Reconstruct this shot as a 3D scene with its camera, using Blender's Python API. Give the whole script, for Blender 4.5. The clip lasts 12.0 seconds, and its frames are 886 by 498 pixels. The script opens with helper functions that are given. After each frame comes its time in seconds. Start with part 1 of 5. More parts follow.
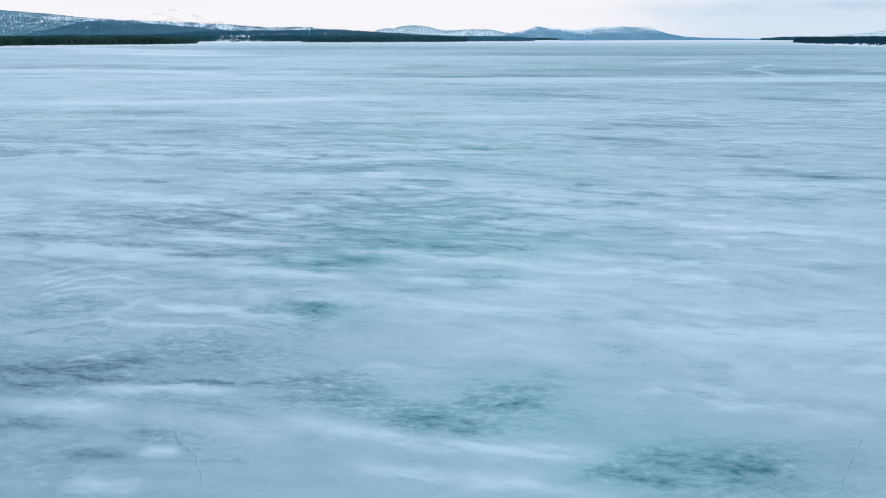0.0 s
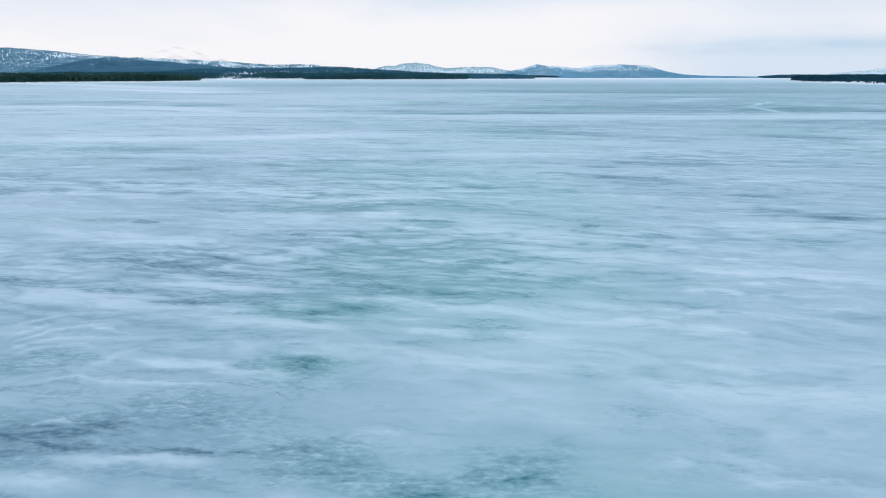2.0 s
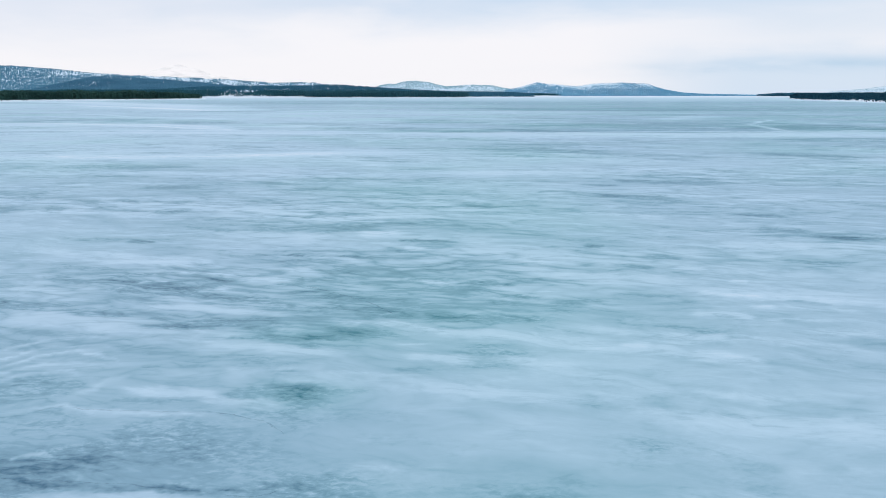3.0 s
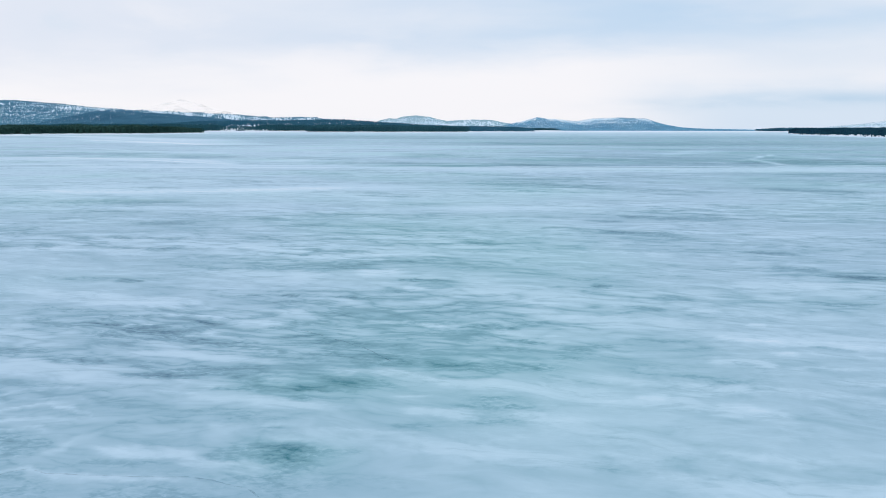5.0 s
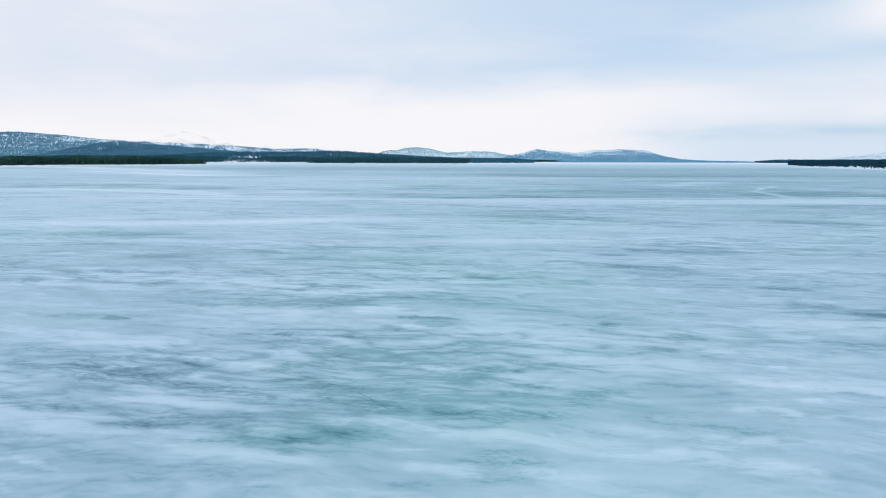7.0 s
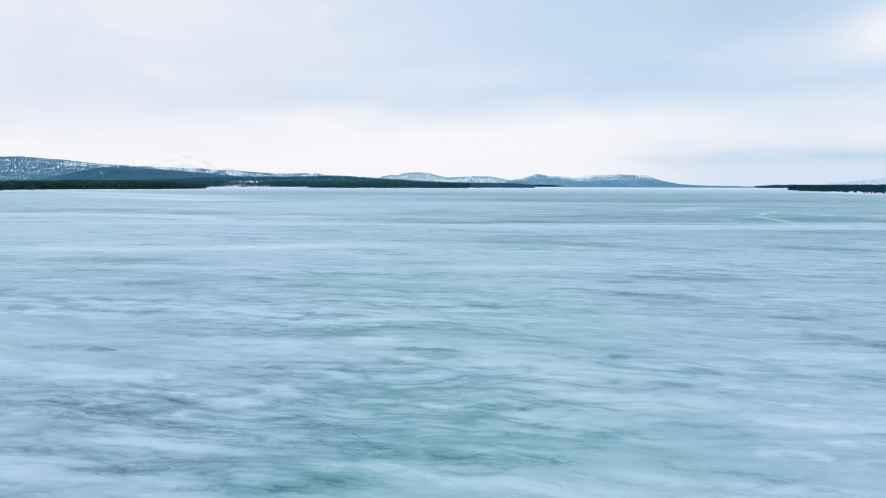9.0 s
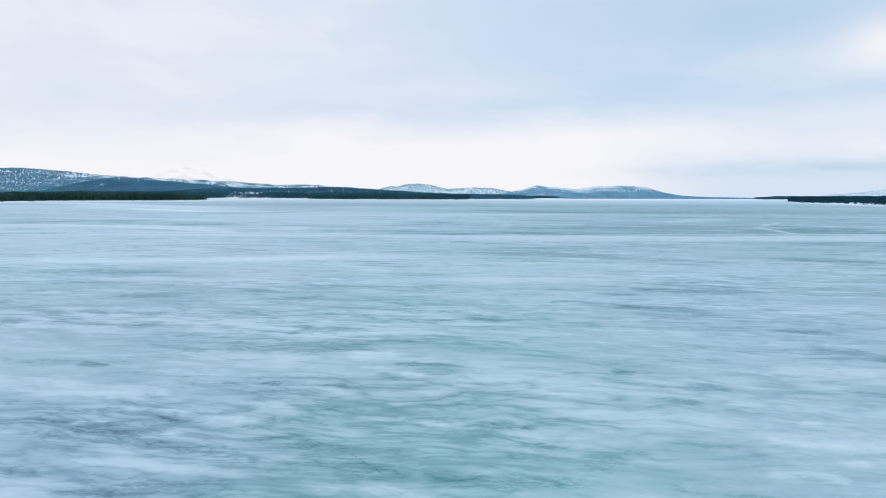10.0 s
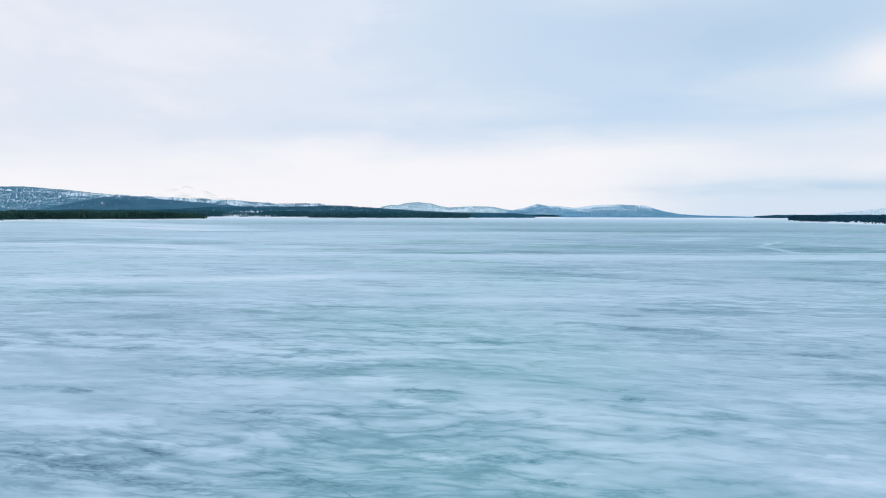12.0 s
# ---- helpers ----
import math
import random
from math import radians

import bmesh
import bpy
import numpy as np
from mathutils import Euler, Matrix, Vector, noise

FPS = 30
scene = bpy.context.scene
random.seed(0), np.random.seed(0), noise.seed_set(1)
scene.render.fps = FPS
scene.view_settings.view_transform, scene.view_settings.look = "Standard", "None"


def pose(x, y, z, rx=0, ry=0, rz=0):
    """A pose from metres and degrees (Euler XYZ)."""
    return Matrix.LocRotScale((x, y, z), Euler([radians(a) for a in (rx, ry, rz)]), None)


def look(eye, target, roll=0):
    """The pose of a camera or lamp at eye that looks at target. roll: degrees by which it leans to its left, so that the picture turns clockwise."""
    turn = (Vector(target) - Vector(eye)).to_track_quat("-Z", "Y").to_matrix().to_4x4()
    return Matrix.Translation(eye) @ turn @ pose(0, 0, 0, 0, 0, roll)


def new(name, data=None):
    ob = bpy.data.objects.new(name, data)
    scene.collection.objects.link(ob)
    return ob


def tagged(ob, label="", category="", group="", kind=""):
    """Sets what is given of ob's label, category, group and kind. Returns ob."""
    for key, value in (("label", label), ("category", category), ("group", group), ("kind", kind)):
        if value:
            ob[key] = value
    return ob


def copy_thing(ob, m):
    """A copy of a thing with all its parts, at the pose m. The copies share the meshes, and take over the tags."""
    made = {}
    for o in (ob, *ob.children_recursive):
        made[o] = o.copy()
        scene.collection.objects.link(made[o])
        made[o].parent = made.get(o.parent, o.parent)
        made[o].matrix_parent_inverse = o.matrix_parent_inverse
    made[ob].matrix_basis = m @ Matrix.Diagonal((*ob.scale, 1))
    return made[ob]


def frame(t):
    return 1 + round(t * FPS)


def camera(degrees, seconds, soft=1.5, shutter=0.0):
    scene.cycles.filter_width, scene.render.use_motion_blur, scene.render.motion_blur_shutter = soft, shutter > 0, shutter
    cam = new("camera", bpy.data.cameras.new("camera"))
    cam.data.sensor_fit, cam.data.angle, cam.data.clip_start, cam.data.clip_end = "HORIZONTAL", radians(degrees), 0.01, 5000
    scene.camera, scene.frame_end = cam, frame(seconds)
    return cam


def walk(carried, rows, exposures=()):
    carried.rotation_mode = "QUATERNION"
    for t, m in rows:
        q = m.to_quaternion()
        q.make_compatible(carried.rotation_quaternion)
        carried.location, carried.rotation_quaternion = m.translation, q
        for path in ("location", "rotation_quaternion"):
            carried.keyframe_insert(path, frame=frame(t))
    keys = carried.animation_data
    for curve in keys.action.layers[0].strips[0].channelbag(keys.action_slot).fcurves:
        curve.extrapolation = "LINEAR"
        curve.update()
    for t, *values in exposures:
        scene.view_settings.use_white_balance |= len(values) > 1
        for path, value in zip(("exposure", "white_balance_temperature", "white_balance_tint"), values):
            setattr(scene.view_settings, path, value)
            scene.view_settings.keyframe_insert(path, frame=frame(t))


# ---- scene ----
cam = camera(58.4, 12.0, soft=0.9)
# seconds, x, y, z, yaw, pitch, roll of a low, slow flight over the ice
ROWS = [
    (0.0, 0.019, -0.014, 5.990, 0.015, -14.828, 0.141),
    (0.5, 0.014, 0.307, 5.989, 0.026, -14.192, 0.119),
    (1.0, 0.009, 0.629, 5.987, 0.038, -13.555, 0.099),
    (1.5, 0.004, 0.953, 5.985, 0.049, -12.916, 0.079),
    (2.0, -0.001, 1.279, 5.983, 0.061, -12.277, 0.060),
    (2.5, -0.006, 1.606, 5.982, 0.073, -11.640, 0.042),
    (3.0, -0.011, 1.934, 5.980, 0.084, -11.036, 0.024),
    (5.0, -0.031, 3.250, 5.973, 0.130, -8.606, -0.037),
    (5.5, -0.036, 3.579, 5.971, 0.141, -7.958, -0.050),
    (6.0, -0.041, 3.907, 5.970, 0.151, -7.418, -0.063),
    (6.5, -0.046, 4.234, 5.968, 0.162, -6.850, -0.075),
    (7.0, -0.051, 4.560, 5.966, 0.171, -6.363, -0.085),
    (9.0, -0.070, 5.846, 5.959, 0.203, -4.581, -0.120),
    (9.5, -0.075, 6.161, 5.957, 0.210, -4.145, -0.127),
    (10.0, -0.080, 6.474, 5.956, 0.215, -3.769, -0.133),
    (10.5, -0.085, 6.783, 5.954, 0.219, -3.411, -0.138),
    (11.0, -0.090, 7.089, 5.952, 0.223, -3.065, -0.142),
    (11.5, -0.095, 7.392, 5.950, 0.226, -2.702, -0.145),
    (12.0, -0.100, 7.690, 5.949, 0.227, -2.424, -0.148),
]
walk(cam, [(t, pose(x, y, z, 90 + pitch, roll, yaw)) for t, x, y, z, yaw, pitch, roll in ROWS])


# ---- node helpers ----
class Graph:
    """Short calls for building a node tree."""

    def __init__(self, tree):
        self.tree = tree
        tree.nodes.clear()

    def node(self, kind, **props):
        n = self.tree.nodes.new(kind)
        for key, value in props.items():
            setattr(n, key, value)
        return n

    def put(self, socket, value):
        if isinstance(value, bpy.types.NodeSocket):
            self.tree.links.new(value, socket)
        else:
            socket.default_value = value

    def math(self, op, a, b=0.0, c=0.0, clamp=False):
        n = self.node("ShaderNodeMath", operation=op, use_clamp=clamp)
        for i, v in enumerate((a, b, c)):
            self.put(n.inputs[i], v)
        return n.outputs[0]

    def mix(self, fac, a, b, blend="MIX"):
        n = self.node("ShaderNodeMix", data_type="RGBA", blend_type=blend)
        self.put(n.inputs["Factor"], fac)
        self.put(n.inputs[6], a)
        self.put(n.inputs[7], b)
        return n.outputs[2]

    def step(self, x, lo, hi, a=0.0, b=1.0):
        n = self.node("ShaderNodeMapRange", interpolation_type="SMOOTHSTEP", clamp=True)
        for i, v in enumerate((x, lo, hi, a, b)):
            self.put(n.inputs[i], v)
        return n.outputs[0]

    def line(self, x, lo, hi, a=0.0, b=1.0):
        n = self.node("ShaderNodeMapRange", clamp=True)
        for i, v in enumerate((x, lo, hi, a, b)):
            self.put(n.inputs[i], v)
        return n.outputs[0]

    def noise(self, vec, scale, detail=4.0, rough=0.5, warp=0.0, lac=2.0):
        n = self.node("ShaderNodeTexNoise", noise_dimensions="3D")
        for key, v in (("Vector", vec), ("Scale", scale), ("Detail", detail), ("Roughness", rough), ("Distortion", warp), ("Lacunarity", lac)):
            self.put(n.inputs[key], v)
        return n.outputs[0]

    def mapping(self, vec, rot=(0, 0, 0), scale=(1, 1, 1), loc=(0, 0, 0)):
        n = self.node("ShaderNodeMapping")
        self.put(n.inputs["Vector"], vec)
        n.inputs["Rotation"].default_value = rot
        n.inputs["Scale"].default_value = scale
        n.inputs["Location"].default_value = loc
        return n.outputs[0]

    def blob(self, x, y, cx, cy, rx, ry):
        """A soft round hump, 1 at its middle."""
        u = self.math("DIVIDE", self.math("SUBTRACT", x, cx), rx)
        v = self.math("DIVIDE", self.math("SUBTRACT", y, cy), ry)
        r = self.math("ADD", self.math("MULTIPLY", u, u), self.math("MULTIPLY", v, v))
        return self.math("POWER", 2.718, self.math("MULTIPLY", r, -1.0))


def rgb(r, g, b):
    return (r, g, b, 1.0)


# ---- world: a closed, layered cloud deck under a pale sky ----
SUN_ELEVATION, SUN_HEADING = 34.0, 155.0
world = bpy.data.worlds.new("world")
scene.world = world
world.use_nodes = True
g = Graph(world.node_tree)
sky = g.node("ShaderNodeTexSky", sky_type="NISHITA", sun_disc=False, sun_elevation=radians(SUN_ELEVATION), sun_rotation=radians(SUN_HEADING))
clear = g.node("ShaderNodeBackground")
g.put(clear.inputs["Color"], sky.outputs[0])
clear.inputs["Strength"].default_value = 0.1
way = g.node("ShaderNodeTexCoord").outputs["Generated"]
parts = g.node("ShaderNodeSeparateXYZ")
g.put(parts.inputs[0], way)
wx, wy, wz = parts.outputs
az = g.math("MULTIPLY", g.math("ARCTAN2", wx, wy), 57.2958)
el = g.math("MULTIPLY", g.math("ARCSINE", wz), 57.2958)
# cloud layers seen edge-on: long and thin towards the horizon
deck = g.mapping(way, scale=(1.6, 1.6, 7.0), loc=(3.1, 0.4, 1.7))
billow = g.noise(deck, 1.5, 5.0, 0.5, 0.3)
fine = g.noise(g.mapping(way, scale=(2.5, 2.5, 12.0), loc=(7.7, 2.0, 0.3)), 2.6, 5.0, 0.55, 0.4)
wob = g.math("ADD", g.math("MULTIPLY", g.math("SUBTRACT", billow, 0.5), 6.0), g.math("MULTIPLY", g.math("SUBTRACT", fine, 0.5), 2.0))
high = g.math("ADD", el, wob)
upper = g.mix(g.step(az, -26, 24), rgb(0.76, 0.81, 0.915), rgb(0.52, 0.69, 0.885))
upper = g.mix(g.step(billow, 0.42, 0.68, 0.0, 0.55), upper, rgb(0.81, 0.85, 0.935))
patch = g.noise(g.mapping(way, scale=(2.2, 2.2, 5.0), loc=(1.3, 6.1, 2.2)), 2.4, 5.0, 0.55, 0.3)
upper = g.mix(g.math("MULTIPLY", g.step(patch, 0.46, 0.66, 0.0, 0.6), g.step(az, 4, -10, 0.12, 1.0)), upper, rgb(0.86, 0.875, 0.94))
upper = g.mix(g.step(patch, 0.44, 0.28, 0.0, 0.35), upper, rgb(0.62, 0.75, 0.88))
edge = g.step(az, -20, 25, 3.6, 5.6)
bank = g.mix(g.step(g.math("SUBTRACT", high, edge), -1.5, 1.8), rgb(0.94, 0.93, 0.97), upper)
# gap of bluer air low over the lake's open end, and a pale cloud above it
low = g.math("MULTIPLY", g.step(az, 9, 21), g.step(high, 4.4, 2.2))
bank = g.mix(g.math("MULTIPLY", low, 0.8), bank, rgb(0.61, 0.745, 0.90))
bank = g.mix(g.math("MULTIPLY", g.blob(az, el, 25.0, 4.4, 9.0, 1.8), 0.65), bank, rgb(0.70, 0.79, 0.91))
soft = g.math("ADD", el, g.math("MULTIPLY", wob, 0.35))
stripe = g.math("MULTIPLY", g.blob(az, g.math("SUBTRACT", soft, g.math("MULTIPLY", az, 0.03)), 23.0, 1.4, 9.5, 0.42), g.line(fine, 0.3, 0.6))
bank = g.mix(g.math("MULTIPLY", stripe, 0.75), bank, rgb(0.43, 0.62, 0.81))
bank = g.mix(g.math("MULTIPLY", g.blob(az, g.math("ADD", el, g.math("MULTIPLY", wob, 0.15)), 29.0, 9.6, 3.2, 1.7), 1.0), bank, rgb(0.95, 0.94, 0.97))
bank = g.mix(g.math("MULTIPLY", g.blob(az, soft, 19.0, 12.5, 10.0, 2.6), 0.55), bank, rgb(0.46, 0.62, 0.79))
cloud = g.node("ShaderNodeBackground")
g.put(cloud.inputs["Color"], bank)
cloud.inputs["Strength"].default_value = 1.0
both = g.node("ShaderNodeMixShader")
both.inputs[0].default_value = 0.97
g.put(both.inputs[1], clear.outputs[0])
g.put(both.inputs[2], cloud.outputs[0])
g.put(g.node("ShaderNodeOutputWorld").inputs["Surface"], both.outputs[0])

# a sun spread wide by the cloud
sun = new("sun", bpy.data.lights.new("sun", "SUN"))
sun.data.energy, sun.data.angle, sun.data.color = 0.6, radians(25), (1.0, 0.985, 0.96)
a, e = radians(SUN_HEADING), radians(SUN_ELEVATION)
sun.matrix_world = look((0, 0, 60), (0 - math.sin(a) * math.cos(e), 0 - math.cos(a) * math.cos(e), 60 - math.sin(e)))


# ---- materials ----
def material(name):
    mat = bpy.data.materials.new(name)
    mat.use_nodes = True
    return mat, Graph(mat.node_tree)


def finish(g, color, rough, bump=None, strength=0.2, distance=0.02, ior=1.45, spec=0.5):
    b = g.node("ShaderNodeBsdfPrincipled")
    g.put(b.inputs["Base Color"], color)
    g.put(b.inputs["Roughness"], rough)
    b.inputs["IOR"].default_value = ior
    b.inputs["Specular IOR Level"].default_value = spec
    if bump is not None:
        n = g.node("ShaderNodeBump")
        n.inputs["Strength"].default_value = strength
        n.inputs["Distance"].default_value = distance
        g.put(n.inputs["Height"], bump)
        g.put(b.inputs["Normal"], n.outputs[0])
    g.put(g.node("ShaderNodeOutputMaterial").inputs["Surface"], b.outputs[0])


WIND = -12.0  # heading of the drifted snow, degrees


def ice_material():
    mat, g = material("wind_swept_lake_ice")
    at = g.node("ShaderNodeTexCoord").outputs["Object"]
    cover = g.node("ShaderNodeAttribute", attribute_name="snow").outputs["Fac"]

    def around(value, gain):
        return g.math("MULTIPLY", g.math("SUBTRACT", value, 0.5), gain)

    # the wind's path bends a little from place to place
    bend = g.node("ShaderNodeTexNoise")
    g.put(bend.inputs["Vector"], at)
    bend.inputs["Scale"].default_value, bend.inputs["Detail"].default_value = 0.11, 2.0
    shift = g.node("ShaderNodeVectorMath", operation="MULTIPLY_ADD")
    g.put(shift.inputs[0], bend.outputs["Color"])
    shift.inputs[1].default_value = (3.0, 3.0, 0.0)
    g.put(shift.inputs[2], at)
    sway = g.node("ShaderNodeTexNoise")
    g.put(sway.inputs["Vector"], at)
    sway.inputs["Scale"].default_value, sway.inputs["Detail"].default_value = 0.45, 2.0
    wave = g.node("ShaderNodeVectorMath", operation="MULTIPLY_ADD")
    g.put(wave.inputs[0], sway.outputs["Color"])
    wave.inputs[1].default_value = (0.6, 0.9, 0.0)
    g.put(wave.inputs[2], shift.outputs[0])
    lie = g.mapping(wave.outputs[0], rot=(0, 0, radians(-WIND)))
    # thin snow drawn out by the wind, from wide sheets down to wisps; smooth crust where the attribute says so
    loose = g.node("ShaderNodeAttribute", attribute_name="loose").outputs["Fac"]
    some = g.line(loose, 0.0, 1.0, 0.20, 0.9)
    sheet = g.noise(g.mapping(lie, scale=(0.12, 1.0, 1), loc=(2, 5, 0)), 0.016, 4.0, 0.6, 0.4)
    broad = g.noise(g.mapping(lie, scale=(0.32, 1.0, 1), loc=(7, 3, 0)), 0.10, 4.0, 0.65, 0.6)
    drift = g.noise(g.mapping(lie, scale=(0.42, 1.0, 1), loc=(31, 17, 0)), 0.42, 4.0, 0.58, 0.7)
    streak = g.noise(g.mapping(lie, scale=(0.42, 1.0, 1), loc=(4, 9, 0)), 1.5, 4.0, 0.55, 0.8)
    ripple = g.noise(g.mapping(at, rot=(0, 0, radians(-4)), scale=(0.6, 1.0, 1)), 8.0, 5.0, 0.62, 0.5)
    scatter = g.noise(g.mapping(at, scale=(0.7, 1.0, 1), loc=(3, 8, 0)), 0.9, 3.0, 0.5)
    snow = g.math("ADD", g.math("MULTIPLY_ADD", loose, 0.14, 0.54), around(sheet, 0.8))
    snow = g.math("ADD", snow, g.math("MULTIPLY", around(broad, 0.7), some))
    snow = g.math("ADD", snow, g.math("MULTIPLY", around(drift, 0.6), some))
    dapple = g.noise(g.mapping(lie, scale=(0.55, 1.0, 1), loc=(64, 12, 0)), 0.06, 4.0, 0.75, 0.6)
    snow = g.math("ADD", snow, around(dapple, 0.4))
    snow = g.math("ADD", snow, g.math("MULTIPLY", around(streak, 0.6), some))
    # close parallel ridges combed by the wind, in some fields stronger than in others
    field = g.line(g.noise(g.mapping(lie, scale=(0.5, 1.0, 1), loc=(9, 61, 0)), 0.09, 3.0, 0.5), 0.36, 0.62, 0.15, 1.0)
    field = g.math("MULTIPLY", field, g.line(loose, 0.0, 1.0, 0.12, 1.0))
    lines = []
    for rate, gain, draw, place in ((0.045, 0.26, 0.20, (61, 5, 0)), (0.13, 0.33, 0.28, (3, 77, 0)), (0.40, 0.40, 0.36, (47, 21, 0)), (0.90, 0.46, 0.38, (19, 140, 0)), (2.0, 0.26, 0.42, (80, 55, 0))):
        comb = g.math("ABSOLUTE", around(g.noise(g.mapping(lie, scale=(draw, 1.0, 1), loc=place), rate, 2.0, 0.45, 0.4), 2.0))
        comb = g.math("SUBTRACT", g.math("POWER", g.math("MAXIMUM", g.math("SUBTRACT", 1.0, comb), 0.0), 6.0), 0.45)
        lines.append(comb)
        snow = g.math("SUBTRACT", snow, g.math("MULTIPLY", g.math("MULTIPLY", comb, gain), field))
    chop = g.noise(g.mapping(lie, scale=(0.40, 1.0, 1), loc=(12, 71, 0)), 3.4, 3.0, 0.6, 0.9)
    ragged = g.math("ADD", g.math("ADD", 0.85, around(streak, 1.8)), around(chop, 1.8))
    ragged = g.math("ADD", ragged, g.math("MULTIPLY", lines[4], 0.5))
    ragged = g.math("MAXIMUM", g.math("ADD", ragged, around(ripple, 0.6)), 0.0)
    snow = g.math("ADD", snow, g.math("MULTIPLY", g.math("MAXIMUM", cover, -0.8), ragged))
    chop = g.math("MULTIPLY", around(chop, 0.8), g.line(scatter, 0.42, 0.68, 0.05, 1.0))
    snow = g.math("ADD", snow, g.math("MULTIPLY", chop, some))
    # rippled rime: strongest where the ice lies bare
    bare = g.step(g.math("SUBTRACT", snow, around(scatter, 1.6)), 0.72, 0.10, 0.06, 1.0)
    calm = g.line(g.noise(g.mapping(lie, scale=(0.6, 1.0, 1), loc=(51, 23, 0)), 0.22, 2.0, 0.5), 0.36, 0.60, 0.18, 0.9)
    worn = g.step(cover, 0.0, -0.3, 0.0, 1.0)
    bare = g.math("MULTIPLY", bare, g.math("ADD", calm, worn))
    bare = g.math("ADD", bare, g.math("MULTIPLY", g.node("ShaderNodeAttribute", attribute_name="rime").outputs["Fac"], 0.85))
    snow = g.math("ADD", snow, g.math("MULTIPLY", around(ripple, 1.05), bare))
    # thin snow stays milky: only deep drifts are white
    snow = g.math("MINIMUM", snow, g.math("MULTIPLY_ADD", snow, 0.38, 0.56))
    hue = g.noise(at, 0.035, 2.0, 0.5)
    hue = g.step(g.math("ADD", hue, g.math("MULTIPLY", g.node("ShaderNodeAttribute", attribute_name="green").outputs["Fac"], 0.14)), 0.34, 0.72)
    deep = g.mix(hue, rgb(0.074, 0.174, 0.250), rgb(0.028, 0.196, 0.226))
    milk = g.mix(hue, rgb(0.300, 0.468, 0.556), rgb(0.278, 0.492, 0.540))
    white = g.mix(hue, rgb(0.596, 0.740, 0.836), rgb(0.576, 0.756, 0.816))
    col = g.mix(g.line(snow, -0.55, 0.42), deep, milk)
    col = g.mix(g.line(snow, 0.36, 1.05), col, white)
    col = g.mix(g.line(snow, 1.05, 1.7), col, rgb(0.84, 0.88, 0.93))
    finish(g, col, g.line(snow, 0.0, 0.8, 0.55, 0.75), snow, 0.25, 0.02, 1.31, 0.22)
    return mat


def snow_material(name="packed_snow", tone=(0.80, 0.84, 0.90), shrub=0.0):
    mat, g = material(name)
    at = g.node("ShaderNodeTexCoord").outputs["Object"]
    big = g.noise(at, 0.02, 4.0, 0.55)
    small = g.noise(at, 0.25, 4.0, 0.6)
    col = g.mix(g.step(big, 0.3, 0.75), rgb(tone[0] * 0.86, tone[1] * 0.9, tone[2] * 0.95), rgb(*tone))
    if shrub:
        col = g.mix(g.math("MULTIPLY", g.step(small, 0.52, 0.62), shrub), col, rgb(0.13, 0.18, 0.22))
    finish(g, col, 0.75, small, 0.3, 0.3)
    return mat


def needle_material(name, dark, pale):
    mat, g = material(name)
    at = g.node("ShaderNodeTexCoord").outputs["Object"]
    rnd = g.node("ShaderNodeNewGeometry").outputs["Random Per Island"]
    tuft = g.noise(at, 0.9, 3.0, 0.6)
    stand = g.noise(at, 0.012, 3.0, 0.5)
    f = g.math("ADD", g.math("MULTIPLY", rnd, 0.5), g.math("MULTIPLY", tuft, 0.5))
    col = g.mix(f, rgb(*dark), rgb(*pale))
    col = g.mix(g.step(stand, 0.35, 0.7, 0.0, 0.5), col, rgb(dark[0] * 0.8, dark[1] * 0.75, dark[2] * 0.8))
    finish(g, col, 0.9, tuft, 0.4, 0.1, 1.45, 0.05)
    return mat


def bark_material():
    mat, g = material("pine_bark")
    at = g.node("ShaderNodeTexCoord").outputs["Object"]
    n = g.noise(g.mapping(at, scale=(6, 6, 1.5)), 2.0, 4.0, 0.6)
    finish(g, g.mix(n, rgb(0.028, 0.030, 0.032), rgb(0.052, 0.052, 0.052)), 0.9, n, 0.5, 0.02)
    return mat


ICE = ice_material()
SNOW = snow_material("packed_snow", (0.87, 0.93, 0.96))
NEEDLES = needle_material("spruce_needles", (0.007, 0.032, 0.032), (0.054, 0.116, 0.092))
NEEDLES_MID = needle_material("distant_spruce_needles", (0.013, 0.066, 0.088), (0.042, 0.120, 0.140))
NEEDLES_EAST = needle_material("east_shore_spruce_needles", (0.006, 0.040, 0.066), (0.022, 0.078, 0.110))
# the next five have air haze painted into their base colours
NEEDLES_RIDGE = needle_material("hazed_ridge_spruce_needles", (0.022, 0.105, 0.165), (0.060, 0.165, 0.225))
NEEDLES_SLOPE = needle_material("hazed_slope_spruce_needles", (0.060, 0.175, 0.265), (0.115, 0.265, 0.365))
NEEDLES_FAR = needle_material("hazed_far_spruce_needles", (0.085, 0.235, 0.335), (0.165, 0.355, 0.455))
NEEDLES_PALE_HAZE = needle_material("hazed_pale_spruce_needles", (0.30, 0.50, 0.56), (0.44, 0.62, 0.68))
NEEDLES_HAZY = needle_material("haze_blue_spruce_needles", (0.155, 0.385, 0.545), (0.255, 0.505, 0.655))
FELL_SNOW = snow_material("fell_snow", (0.80, 0.91, 0.96))
BARK = bark_material()


